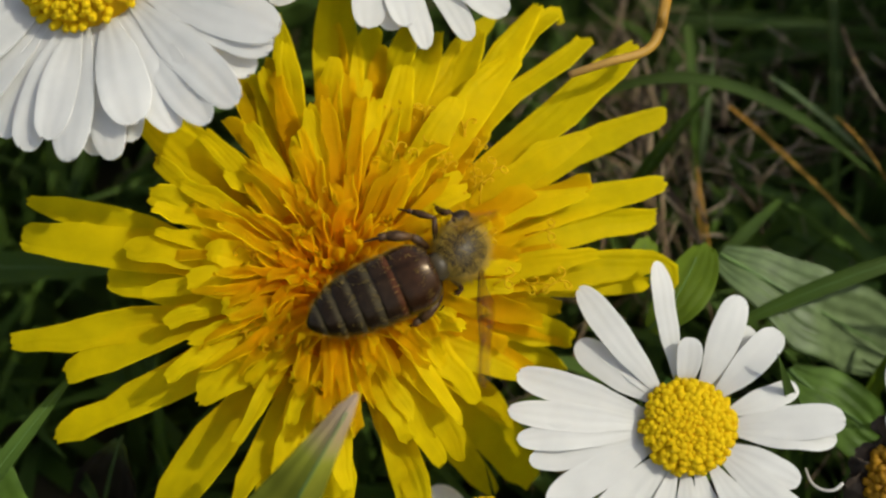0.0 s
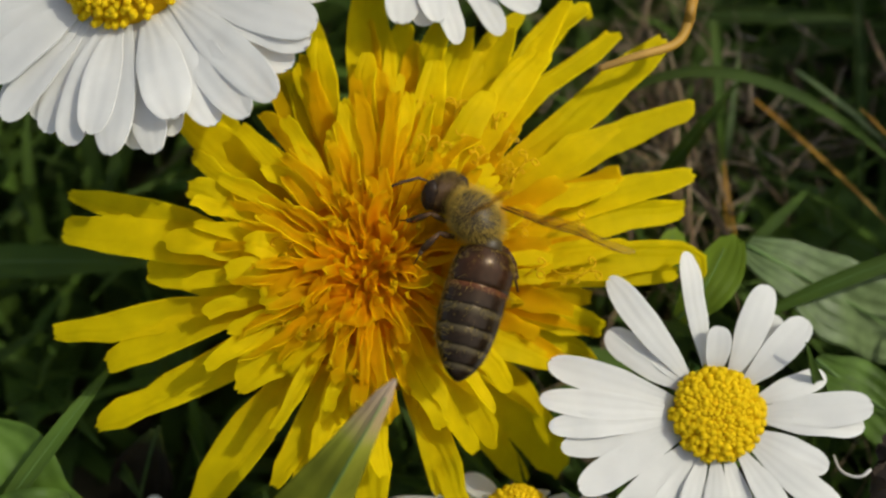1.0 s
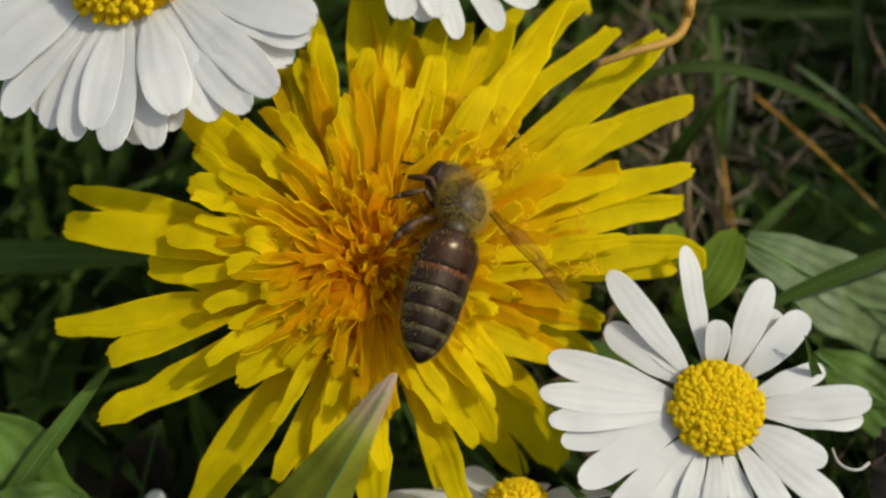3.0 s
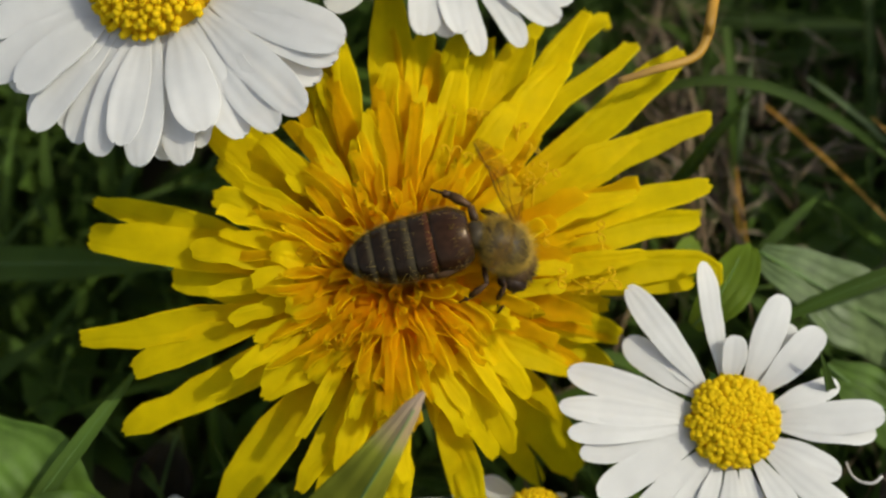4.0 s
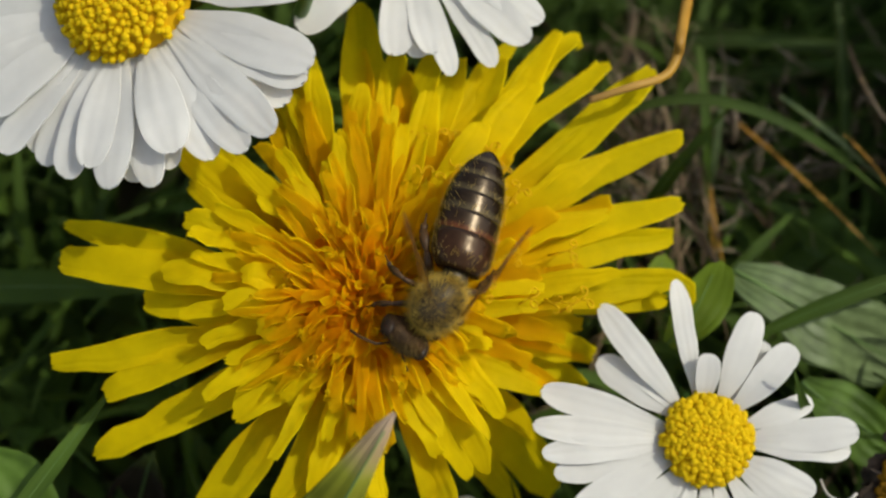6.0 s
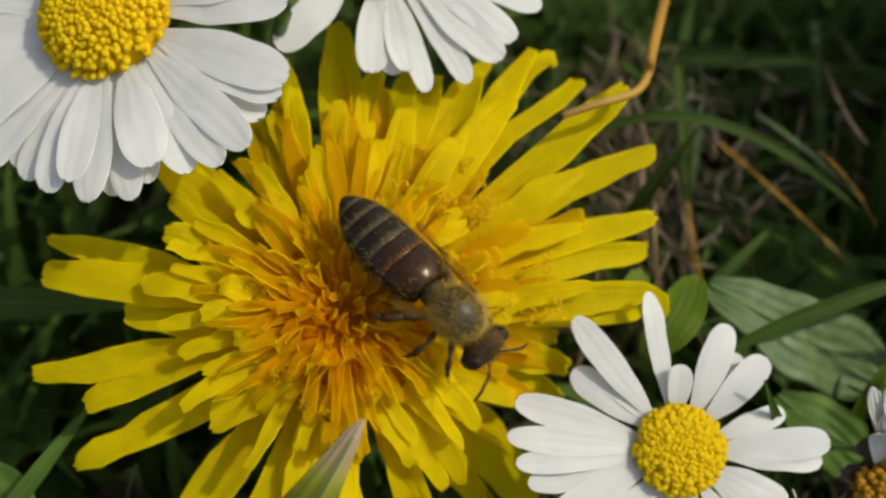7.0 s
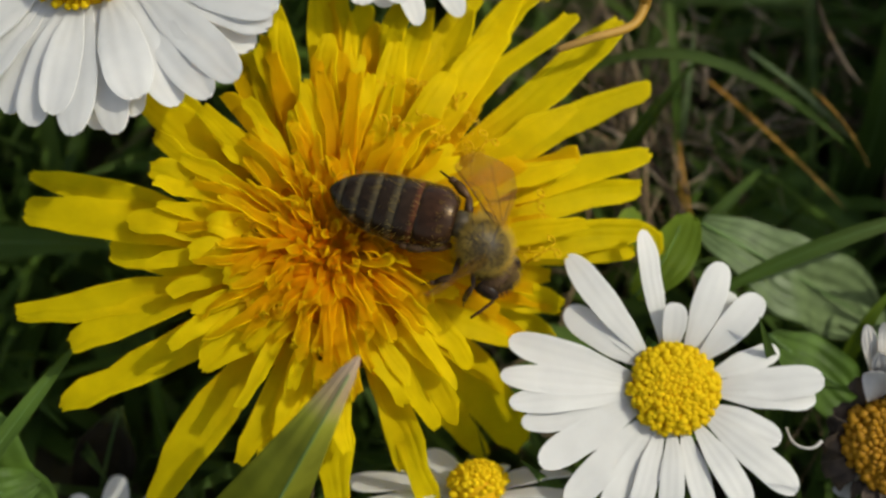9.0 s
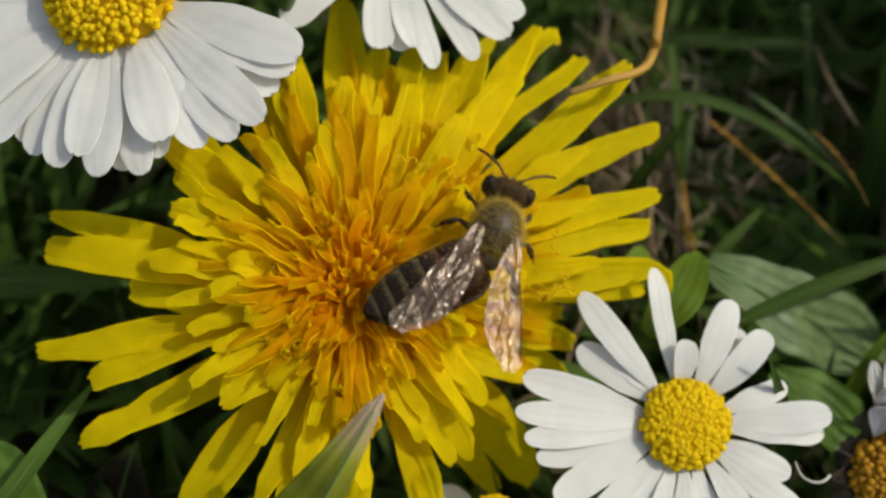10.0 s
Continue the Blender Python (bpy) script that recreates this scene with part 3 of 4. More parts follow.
DAISY_BACK_LEFT = [
    (-26, 13.1, 2.5, 0.3),
    (-30, 13.1, 2.1, 0.0),
    (-45, 13.6, 2.0, 0.3),
    (-53, 13.1, 1.9, 0.0),
    (-70, 11.0, 2.4, 0.5),
    (-62, 12.0, 1.9, -0.4),
    (-80, 12.1, 1.9, -0.4),
    (-91, 12.1, 2.1, 0.3),
    (-107, 11.5, 2.1, -0.2),
    (-98, 10.9, 1.9, 0.4),
    (-130, 11.9, 2.1, 0.0),
    (-142, 10.8, 2.3, 0.4),
    (-153, 12.2, 2.1, 0.0),
    (-168, 12.0, 2.0, 0.3),
    (-164, 13.1, 1.9, -0.3),
]
DAISY_BACK_LEFT_FAR = [
    (165, 12.8, 2.1, 0.3),
    (155, 13.4, 2.1, 0.3),
    (145, 12.8, 2.0, 0.3),
    (133, 11.6, 2.1, 0.3),
    (117, 10.0, 2.1, 0.3),
    (98, 8.9, 2.1, 0.3),
    (76, 8.2, 2.1, 0.3),
    (52, 8.3, 2.1, 0.3),
    (33, 8.9, 2.1, 0.3),
    (17, 9.6, 2.3, 0.3),
    (7, 11.5, 2.4, 0.3),
    (-3, 11.7, 2.4, 0.2),
    (178, 12.5, 1.9, 0.0),
]
# the lower whorl, seen between the upper petals
DAISY_BACK_LEFT_UNDER = [
    (-37, 12.6, 2.1, -0.7),
    (-57, 11.6, 2.0, -0.8),
    (-75, 11.2, 1.8, -1.0),
    (-86, 11.4, 1.9, -0.9),
    (-118, 11.2, 2.0, -0.7),
    (-124, 10.8, 1.9, -0.9),
    (-136, 11.6, 2.0, -0.8),
    (-148, 11.5, 2.0, -0.8),
    (-159, 11.8, 2.0, -0.8),
]
DAISY_BACK = [
    (-131, 9.5, 2.1, 0.3),
    (-130, 8.3, 1.9, 0.0),
    (-92, 8.7, 2.0, 0.3),
    (-77, 8.9, 1.7, 0.3),
    (-72, 10.5, 1.4, 0.0),
    (-58, 11.1, 1.4, 0.0),
    (-45, 11.3, 2.1, 0.3),
    (-37, 11.1, 1.9, 0.3),
    (-23, 11.5, 1.7, 0.0),
    (-11, 10.8, 1.7, 0.3),
    (3, 10.3, 1.9, 0.3),
    (-174, 10.1, 2.3, 0.3),
    (175, 9.8, 2.1, 0.3),
    (157, 8.7, 2.0, 0.3),
    (124, 8.3, 2.0, 0.3),
    (90, 8.1, 2.1, 0.3),
    (59, 8.1, 2.1, 0.3),
    (27, 9.2, 2.0, 0.3),
    (-83, 8.8, 1.7, -0.4),
]
DAISY_FRONT_RIGHT = [
    (99, 10.4, 1.4, 0.8),
    (127, 10.9, 2.0, 0.3),
    (141, 8.5, 2.1, -0.8),
    (163, 11.0, 2.1, 0.3),
    (175, 11.1, 1.9, 0.3),
    (-176, 10.6, 1.8, 0.5),
    (-168, 10.0, 2.0, 0.3),
    (-152, 9.9, 2.3, 0.3),
    (-135, 10.1, 2.2, 0.3),
    (-121, 9.4, 1.9, 0.0),
    (-109, 8.8, 1.7, 0.3),
    (-95, 8.5, 1.7, 0.3),
    (-77, 8.4, 1.7, 0.0),
    (-60, 9.0, 1.9, 0.3),
    (-41, 10.0, 2.2, 0.3),
    (-27, 7.5, 2.1, 0.0),
    (3, 9.6, 2.3, 0.5),
    (-5, 9.2, 1.9, 0.0),
    (19, 7.5, 1.7, -0.3),
    (45, 8.4, 2.1, 0.4),
    (67, 8.8, 2.1, 0.7),
    (55, 7.7, 1.7, -0.8),
    (89, 5.4, 1.7, 1.5),
    (131, 7.1, 1.9, -0.8),
]
DAISY_LOW = [
    (163, 9.0, 1.6, 0.3),
    (172, 8.2, 1.5, 0.5),
    (-174, 7.8, 1.4, 0.0),
    (-158, 6.0, 1.4, -1.0),
    (-128, 4.4, 1.7, -2.0),
    (-108, 3.7, 1.5, -2.4),
    (-84, 3.6, 1.6, -2.5),
    (-52, 4.8, 1.7, -2.2),
    (-32, 5.4, 1.5, -1.2),
    (-18, 6.6, 1.4, -0.2),
    (4, 6.0, 1.4, 0.3),
    (30, 4.4, 1.3, -0.2),
    (62, 4.0, 1.3, -0.2),
    (92, 4.0, 1.3, -0.2),
    (126, 5.8, 1.8, 0.9),
    (144, 6.4, 1.5, 0.3),
]
build_daisy(Matrix.Translation((-0.01440, 0.01327, 0.04537)) @ pose(0, 0, 0, 18.51, -13.30, -4.41), DAISY_BACK_LEFT + DAISY_BACK_LEFT_UNDER + DAISY_BACK_LEFT_FAR, 4.3, "open white daisy with a domed yellow disc, partly shaded", (-0.016, 0.024, -0.004), 2.5, count=400, bud=0.195, broad=1.22)
build_daisy(Matrix.Translation((0.00216, 0.02081, 0.04418)) @ pose(0, 0, 0, 25.00, -0.00, 0.00), DAISY_BACK, 3.5, "open white daisy behind the dandelion", (0.006, 0.030, -0.004), 1.6, count=170, bud=0.25, broad=1.15)
build_daisy(Matrix.Translation((0.02143, -0.00877, 0.02805)) @ pose(0, 0, 0, 22.00, -0.00, 0.00), DAISY_FRONT_RIGHT, 2.75, "open white daisy with some petals curled over, sunlit", (0.024, -0.004, -0.004), 1.5, count=290, bud=0.20, broad=0.93, long=0.995)
build_daisy(Matrix.Translation((0.00900, -0.01330, 0.02290)) @ pose(0, 0, 0, -44, -6, 2.5), DAISY_LOW, 1.85, "small white daisy half hidden below the dandelion", (0.010, -0.004, -0.004), 1.7, count=130, bud=0.17)
build_daisy(Matrix.Translation((-0.01695, -0.01756, 0.01195)) @ pose(0, 0, 0, 25, 0, 0), [(20 * i + 5, 8.5 + 0.6 * math.sin(i * 2.1), 1.9, 0.3) for i in range(18)], 2.8,
            "white daisy low in the grass", (-0.017, -0.014, -0.004), 1.5, count=90, bud=0.28)

# ---- bee ----
bee = thing("honey_bee", DAN, "brown honey bee with pale banded abdomen foraging on the dandelion", "bee")


def build_bee():
    # abdomen: a joint at the waist, running back along -x
    core = bmesh.new()
    L, W = 7.8, 1.98

    def rad(u):
        front = 0.70 + 0.30 * math.sin(min(1.0, u / 0.16) * math.pi / 2)
        back = 1.0 if u < 0.3 else max(0.03, 1 - ((u - 0.3) / 0.705) ** 3.1) ** 0.74
        return W * front * back

    def shell(bm, u0, u1, grow, rows=5, sides=28):
        uvl = bm.loops.layers.uv.verify()
        rings = []
        for i in range(rows + 1):
            u = u0 + (u1 - u0) * i / rows
            r = max(0.06, rad(u)) + grow * (0.25 + 0.75 * i / rows)
            ring = []
            for j in range(sides):
                a = 2 * math.pi * j / sides
                ring.append(bm.verts.new(Vector((-0.3 - L * u, r * math.cos(a), r * 0.78 * math.sin(a) - 0.55 * math.sin(u * 2.6))) * MM))
            rings.append(ring)
        for i in range(rows):
            for j in range(sides):
                f = bm.faces.new((rings[i][j], rings[i + 1][j], rings[i + 1][(j + 1) % sides], rings[i][(j + 1) % sides]))
                for lp, uu in zip(f.loops, (i, i + 1, i + 1, i)):
                    lp[uvl].uv = (uu / rows, j / sides)
        bm.faces.new(rings[0])
        bm.faces.new(rings[-1][::-1])

    shell(core, 0.0, 1.0, -0.05, 14)
    abdomen = part("abdomen", core, CHITIN, bee, "glossy dark brown abdomen with pale bands")
    cuts = (0.0, 0.28, 0.44, 0.60, 0.74, 0.87, 0.985)
    for i in range(6):
        bm = bmesh.new()
        shell(bm, cuts[i], cuts[i + 1] + 0.012, 0.03, 7)
        part("abdomen_segment", bm, (TERGITE_BROWN, TERGITE_RUST, TERGITE, TERGITE, TERGITE, TERGITE)[i], abdomen)
    # thorax and its fur
    bm = bmesh.new()
    ball(bm, Vector((2.0, 0, 0.3)) * MM, (1.8 * MM, 1.5 * MM, 1.35 * MM), None, 3)
    ball(bm, Vector((0.1, 0, -0.1)) * MM, (0.8 * MM, 0.9 * MM, 0.8 * MM), None, 2)
    thorax = part("thorax", bm, THORAX, bee, "dark glossy thorax with a ruff of tan fur")
    fur = bmesh.new()

    def hair(bm, p, d, ln, wd):
        s = d.cross(Vector((0.2, 0.5, 0.8))).normalized() * wd
        t = d.cross(s).normalized() * wd
        q = [bm.verts.new(p + s), bm.verts.new(p - s * 0.5 + t), bm.verts.new(p - s * 0.5 - t), bm.verts.new(p + d * ln)]
        for x, y in ((0, 1), (1, 2), (2, 0)):
            bm.faces.new((q[x], q[y], q[3]))

    for i in range(4200):
        v = Vector((rng.gauss(0, 1), rng.gauss(0, 1), rng.gauss(0.2, 1))).normalized()
        tuft = 0.5 + 0.5 * math.sin(v.x * 9 + 2) * math.sin(v.y * 11) * math.sin(v.z * 8 + 1)
        if v.z > 0.55 and rng.random() < 0.55:
            continue
        p = Vector((2.0 + 1.75 * v.x, 1.45 * v.y, 0.3 + 1.3 * v.z)) * MM
        d = (v + Vector((-0.35, 0, 0.1)) + Vector((rng.uniform(-.5, .5), rng.uniform(-.5, .5), rng.uniform(-.5, .5)))).normalized()
        hair(fur, p, d, rng.uniform(0.25, 0.5 + 0.55 * tuft) * MM, 0.013 * MM)
    tagged(part("fur", fur, FUR, thorax), kind="stuff")
    fringe = bmesh.new()
    for i in range(300):
        k = rng.choice((0, 0, 1, 2, 3, 4))
        u = cuts[k] + (rng.uniform(0, 0.13) if k == 0 else rng.uniform(0.0, 0.055))
        a = rng.uniform(0, 6.283)
        r = rad(u) + 0.02
        p = Vector((-0.3 - L * u, r * math.cos(a), r * 0.78 * math.sin(a) - 0.55 * math.sin(u * 2.6))) * MM
        d = (Vector((-1, 0.45 * math.cos(a), 0.45 * math.sin(a))) + Vector((0, rng.uniform(-.3, .3), rng.uniform(-.3, .3)))).normalized()
        hair(fringe, p, d, rng.uniform(0.2, 0.45) * MM, 0.012 * MM)
    for i in range(420):
        u, a = rng.uniform(0.03, 0.93), rng.choice((0.0, math.pi)) + rng.gauss(0, 0.45)
        r = rad(u) + 0.02
        p = Vector((-0.3 - L * u, r * math.cos(a), r * 0.78 * math.sin(a) - 0.55 * math.sin(u * 2.6))) * MM
        d = Vector((-0.7, math.cos(a) + rng.uniform(-.3, .3), math.sin(a) + rng.uniform(-.3, .3))).normalized()
        hair(fringe, p, d, rng.uniform(0.15, 0.42) * MM, 0.011 * MM)
    tagged(part("fringe", fringe, FUR, abdomen), kind="stuff")
    # head
    bm = bmesh.new()
    ball(bm, Vector((4.35, 0, -0.1)) * MM, (0.85 * MM, 1.6 * MM, 1.2 * MM), None, 3)
    head = part("head", bm, HEAD, bee, "dark head with large eyes")
    for s in (-1, 1):
        bm = bmesh.new()
        ball(bm, Vector((4.45, s * 1.28, -0.05)) * MM, (0.6 * MM, 0.45 * MM, 0.98 * MM), None, 2)
        part("eye", bm, EYE, head)
        bm = bmesh.new()
        tube(bm, [Vector((5.1, s * 0.3, 0.0)) * MM, Vector((5.4, s * 0.8, 0.4)) * MM, Vector((5.7, s * 1.2, 0.5)) * MM, Vector((6.2, s * 2.0, 0.1)) * MM, Vector((6.4, s * 2.6, -0.2)) * MM],
             [0.07 * MM, 0.07 * MM, 0.10 * MM, 0.10 * MM, 0.08 * MM], 6)
        part("antenna", bm, LEG, head)
    hf = bmesh.new()
    for i in range(600):
        v = Vector((rng.gauss(0, 0.7), rng.gauss(0, 0.6), rng.gauss(0.5, 1))).normalized()
        p = Vector((4.35 + 0.85 * v.x, 1.5 * v.y, -0.1 + 1.2 * v.z)) * MM
        hair(hf, p, (v + Vector((0.2, 0, 0.2))).normalized(), rng.uniform(0.2, 0.5) * MM, 0.022 * MM)
    tagged(part("face_fur", hf, FACE, head), kind="stuff")
    # legs: hip, knee, heel, toe
    for s in (-1, 1):
        for pts, wd in ((((2.9, 0.9, -1.0), (3.5, 1.8, -0.8), (4.1, 2.1, -2.1), (4.7, 2.3, -2.8)), 0.19),
                        (((1.8, 1.0, -1.1), (2.0, 2.3, -0.7), (1.9, 2.9, -2.0), (1.5, 3.4, -2.7)), 0.20),
                        (((0.8, 1.0, -1.0), (-0.1, 2.1, -0.9), (-1.0, 2.7, -1.9), (-2.0, 2.9, -2.7)), 0.30)):
            v = [Vector((x, s * y, z)) * MM for x, y, z in pts]
            bm = bmesh.new()
            tube(bm, [v[0], v[0].lerp(v[1], 0.5), v[1]], [wd * 0.7 * MM, wd * MM, wd * 0.7 * MM], 8)
            leg = part("leg", bm, LEG, bee)
            bm = bmesh.new()
            tube(bm, [v[1], v[1].lerp(v[2], 0.6), v[2]], [wd * 0.55 * MM, wd * 1.15 * MM, wd * 0.9 * MM], 8)
            part("tibia", bm, LEG, leg)
            bm = bmesh.new()
            tube(bm, [v[2], v[2].lerp(v[3], 0.35), v[2].lerp(v[3], 0.4), v[3]], [wd * 0.8 * MM, wd * 0.8 * MM, wd * 0.3 * MM, wd * 0.2 * MM], 8)
            part("tarsus", bm, LEG, leg)
    # wings: joint on the thorax, running back along -x
    made = []
    for s in (-1, 1):
        wing = bmesh.new()
        uvl = wing.loops.layers.uv.verify()

        def edge(u):
            lead = 0.25 + 0.75 * u
            trail = -(0.25 + 2.4 * math.sin(min(1, u * 1.02) * math.pi) ** 0.7 * (0.35 + 0.65 * u)) if u < 0.98 else -0.5
            return lead * (1 if u < 0.93 else max(0.2, 1 - ((u - 0.93) / 0.07) ** 2 * 0.7)), trail

        def sheet(z):
            rows = []
            for i in range(15):
                u = i / 14
                a, b = edge(u)
                rows.append([wing.verts.new(Vector((-8.4 * u, s * (a + (b - a) * j / 5), z + 0.12 * math.sin(j * 2.2) * math.sin(u * 3) + 0.1 * math.sin(u * 14))) * MM) for j in range(6)])
            return rows

        hi, lo = sheet(0.02), sheet(-0.02)
        for i in range(14):
            for j in range(5):
                wing.faces.new((hi[i][j], hi[i + 1][j], hi[i + 1][j + 1], hi[i][j + 1]))
                wing.faces.new((lo[i][j + 1], lo[i + 1][j + 1], lo[i + 1][j], lo[i][j]))
        w = part("wing", wing, WING, bee, "clear brownish veined wing")
        vb = bmesh.new()

        def vein(pts, r):
            tube(vb, [Vector((-8.4 * u, s * (edge(u)[0] + (edge(u)[1] - edge(u)[0]) * k), 0.03 + 0.1 * math.sin(u * 14))) * MM for u, k in pts], r * MM, 5)

        vein([(0, 0.05), (0.3, 0.03), (0.6, 0.03), (0.9, 0.04)], 0.034)
        vein([(0, 0.35), (0.3, 0.22), (0.55, 0.2), (0.7, 0.1)], 0.022)
        vein([(0.05, 0.6), (0.35, 0.5), (0.6, 0.55), (0.8, 0.75)], 0.019)
        vein([(0.35, 0.5), (0.4, 0.22)], 0.017)
        vein([(0.6, 0.55), (0.7, 0.3), (0.68, 0.12)], 0.017)
        vein([(0.05, 0.7), (0.3, 0.85), (0.5, 0.95)], 0.017)
        part("vein", vb, LEG, w)
        made.append(w)
    return abdomen, head, made[0], made[1]


abdomen, bee_head, wing_right, wing_left = build_bee()

# ---- grass, leaves and litter ----
def blade(name, p0, p1, p2, width, mat, label, category="grass blade", shape=blade_shape, up=Vector((0, -0.5, 0.85)), cup=0.25, twist=0.0, rows=14, group="", wave=0.0, ridge=0.0, thick=0.18, fold=0.0, crumple=0.0):
    bm = bmesh.new()
    foot = Vector(p0) * MM
    strap(bm, bezier(foot * 0, (Vector(p1) - Vector(p0)) * MM, (Vector(p2) - Vector(p0)) * MM, rows), up, width * MM, shape, cup, thick * MM, 8, 0, 0, twist, wave, ridge, 0.0, fold, crumple * MM, 260)
    ob = part(name, bm, mat)
    ob.location = foot
    if width > 0.95:
        spine = bezier(foot * 0, (Vector(p1) - Vector(p0)) * MM, (Vector(p2) - Vector(p0)) * MM, rows)
        bm = bmesh.new()
        tube(bm, spine[:-1], [min(width, 5) * (0.03 - 0.02 * i / rows) * MM for i in range(rows)], 6)
        part("midrib", bm, STEM, ob)
    return tagged(ob, label, category, group)


def stalk(name, pts, r0, r1, mat, label, category="stalk"):
    bm = bmesh.new()
    v = [Vector(p) * MM for p in pts]
    foot = v[0]
    v = [p - foot for p in v]
    dense = []
    for i in range(len(v) - 1):
        a, b = v[max(i - 1, 0)], v[min(i + 2, len(v) - 1)]
        for q in range(5):
            t = q / 5
            dense.append(0.5 * (2 * v[i] + (v[i + 1] - a) * t + (2 * a - 5 * v[i] + 4 * v[i + 1] - b) * t * t + (3 * v[i] - a - 3 * v[i + 1] + b) * t ** 3))
    dense.append(v[-1])
    k = len(dense)
    tube(bm, dense, [(r0 + (r1 - r0) * i / (k - 1)) * MM for i in range(k)], 8)
    ob = part(name, bm, mat)
    ob.location = foot
    return tagged(ob, label, category)


blade("grass_blade", (-18.1, -25.2, -9.3), (-3.9, -21.5, 36.0), (2.1, -12.5, 40.4), 5.6, BLADE_PALE, "broad green grass blade with a pale dry tip", up=Vector((0.28, -0.53, 0.85)), cup=0.0, fold=-0.9, shape=blunt_shape, rows=22)
stalk("dry_stalk", [(25.0, 31.5, 33.2), (20.6, 15.0, 40.6), (20.0, 12.6, 40.2), (19.0, 11.1, 40.0), (16.6, 10.1, 40.1), (14.2, 9.6, 39.5)], 0.42, 0.22, ORANGE_STRAW, "bent orange-brown dry grass stalk resting on the dandelion")
blade("grass_blade", (18.0, 16.4, 29.7), (26.9, 18.6, 33.4), (39.0, 11.6, 24.3), 0.85, GRASS, "dark green arching grass blade")
blade("grass_blade", (19.3, 11.5, 20.7), (21.1, 12.0, 28.1), (25.0, 14.2, 33.0), 1.1, GRASS, "green grass blade leaning over dry litter")
blade("grass_blade", (38.6, 4.0, 27.8), (31.2, 1.8, 27.6), (24.3, 0.0, 22.9), 1.2, GRASS, "dark straight grass blade across a pale leaf")
blade("grass_blade", (28.5, 20.2, 23.7), (32.5, 15.0, 24.0), (38.1, 9.0, 21.5), 0.27, ORANGE_STRAW, "thin yellow-orange dry grass blade")
blade("grass_blade", (23.6, 14.9, 20.4), (24.7, 11.0, 21.5), (27.3, 8.0, 18.5), 0.7, STRAW, "thin dry straw blade")
blade("grass_blade", (25.8, 14.1, 22.3), (25.2, 10.6, 21.3), (27.0, 8.7, 17.8), 0.14, ORANGE_STRAW, "thin brown dry straw blade")
blade("grass_blade", (-36.9, 7.2, 20.3), (-24.7, 6.8, 22.5), (-16.4, 7.2, 20.3), 2.6, GRASS, "broad dark grass blade in the shade")
blade("grass_blade", (-24.9, -14.1, 22.6), (-20.6, -10.4, 27.0), (-16.9, -3.5, 26.5), 1.2, GRASS, "dark grass blade crossing low leaves")
blade("grass_blade", (30.5, -5.9, 21.6), (27.6, -8.0, 29.7), (26.6, -5.7, 31.8), 0.9, GRASS, "short green blade in front of the daisy")
blade("grass_blade", (37.3, 25.5, 27.0), (37.0, 20.8, 27.7), (39.2, 17.2, 26.6), 0.3, STRAW, "thin pale dry stem hooked at the end")
blade("grass_blade", (24.9, 31.4, 21.3), (31.5, 29.0, 24.5), (43.4, 28.8, 22.0), 1.5, GRASS, "broad shaded grass blade")
blade("grass_blade", (36.5, 28.5, 28.9), (36.5, 18.2, 24.8), (36.5, 11.1, 18.1), 1.0, GRASS, "upright green grass blade")
blade("grass_blade", (25.4, 25.5, 27.0), (25.3, 16.9, 26.4), (26.3, 15.7, 18.6), 0.8, GRASS, "thin upright green blade among litter")
blade("grass_blade", (6.7, 20.8, 38.3), (8.1, 16.7, 44.6), (11.3, 17.1, 44.8), 0.9, GRASS, "small dark blade lying across a daisy")
blade("grass_blade", (35.2, 16.5, 27.0), (37.7, 13.9, 26.5), (39.0, 10.6, 25.0), 0.16, ORANGE_STRAW, "thin brown straw along a grass blade")
blade("grass_blade", (31.4, 21.1, 26.0), (35.1, 16.7, 26.5), (39.2, 14.5, 23.0), 0.4, LEAF_PALE, "thin pale green grass blade in sunlight")
blade("grass_blade", (25.9, 7.8, 19.0), (28.6, 9.4, 22.0), (32.9, 14.0, 21.0), 0.9, GRASS, "green grass blade leaning across the gap")
blade("grass_blade", (29.7, 31.2, 16.0), (37.9, 29.9, 21.0), (48.4, 31.0, 18.0), 1.2, GRASS, "long dark grass blade lying flat")
blade("grass_blade", (27.0, 17.2, 17.0), (26.4, 17.8, 24.0), (27.1, 22.6, 27.0), 0.5, LEAF_PALE, "thin green grass blade standing in litter")
blade("grass_blade", (27.9, 14.8, 22.0), (29.8, 12.7, 21.5), (32.2, 13.1, 17.0), 0.35, STRAW, "thin dark straw across the gap")
blade("grass_blade", (25.6, 14.8, 23.0), (25.7, 10.5, 22.5), (27.1, 7.6, 18.0), 0.2, ORANGE_STRAW, "rusty brown dry grass blade")
blade("grass_blade", (23.4, 19.4, 22.5), (23.7, 20.0, 26.0), (25.6, 23.4, 25.0), 0.3, STRAW, "short pale straw end")
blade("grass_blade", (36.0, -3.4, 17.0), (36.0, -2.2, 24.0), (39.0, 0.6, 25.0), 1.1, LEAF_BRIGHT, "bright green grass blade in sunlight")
blade("grass_blade", (42.5, 16.5, 8.0), (42.6, 15.0, 22.0), (42.0, 24.0, 30.0), 3.0, GRASS, "broad upright dark grass blade")
stalk("curled_petal", [(28.6, -11.0, 26.9), (28.8, -11.9, 26.9), (29.3, -12.4, 27.0), (30.0, -12.5, 27.1), (30.6, -12.1, 27.2)], 0.07, 0.11, WILT_PETAL, "thin pale curled dry petal beside the daisy", "petal")
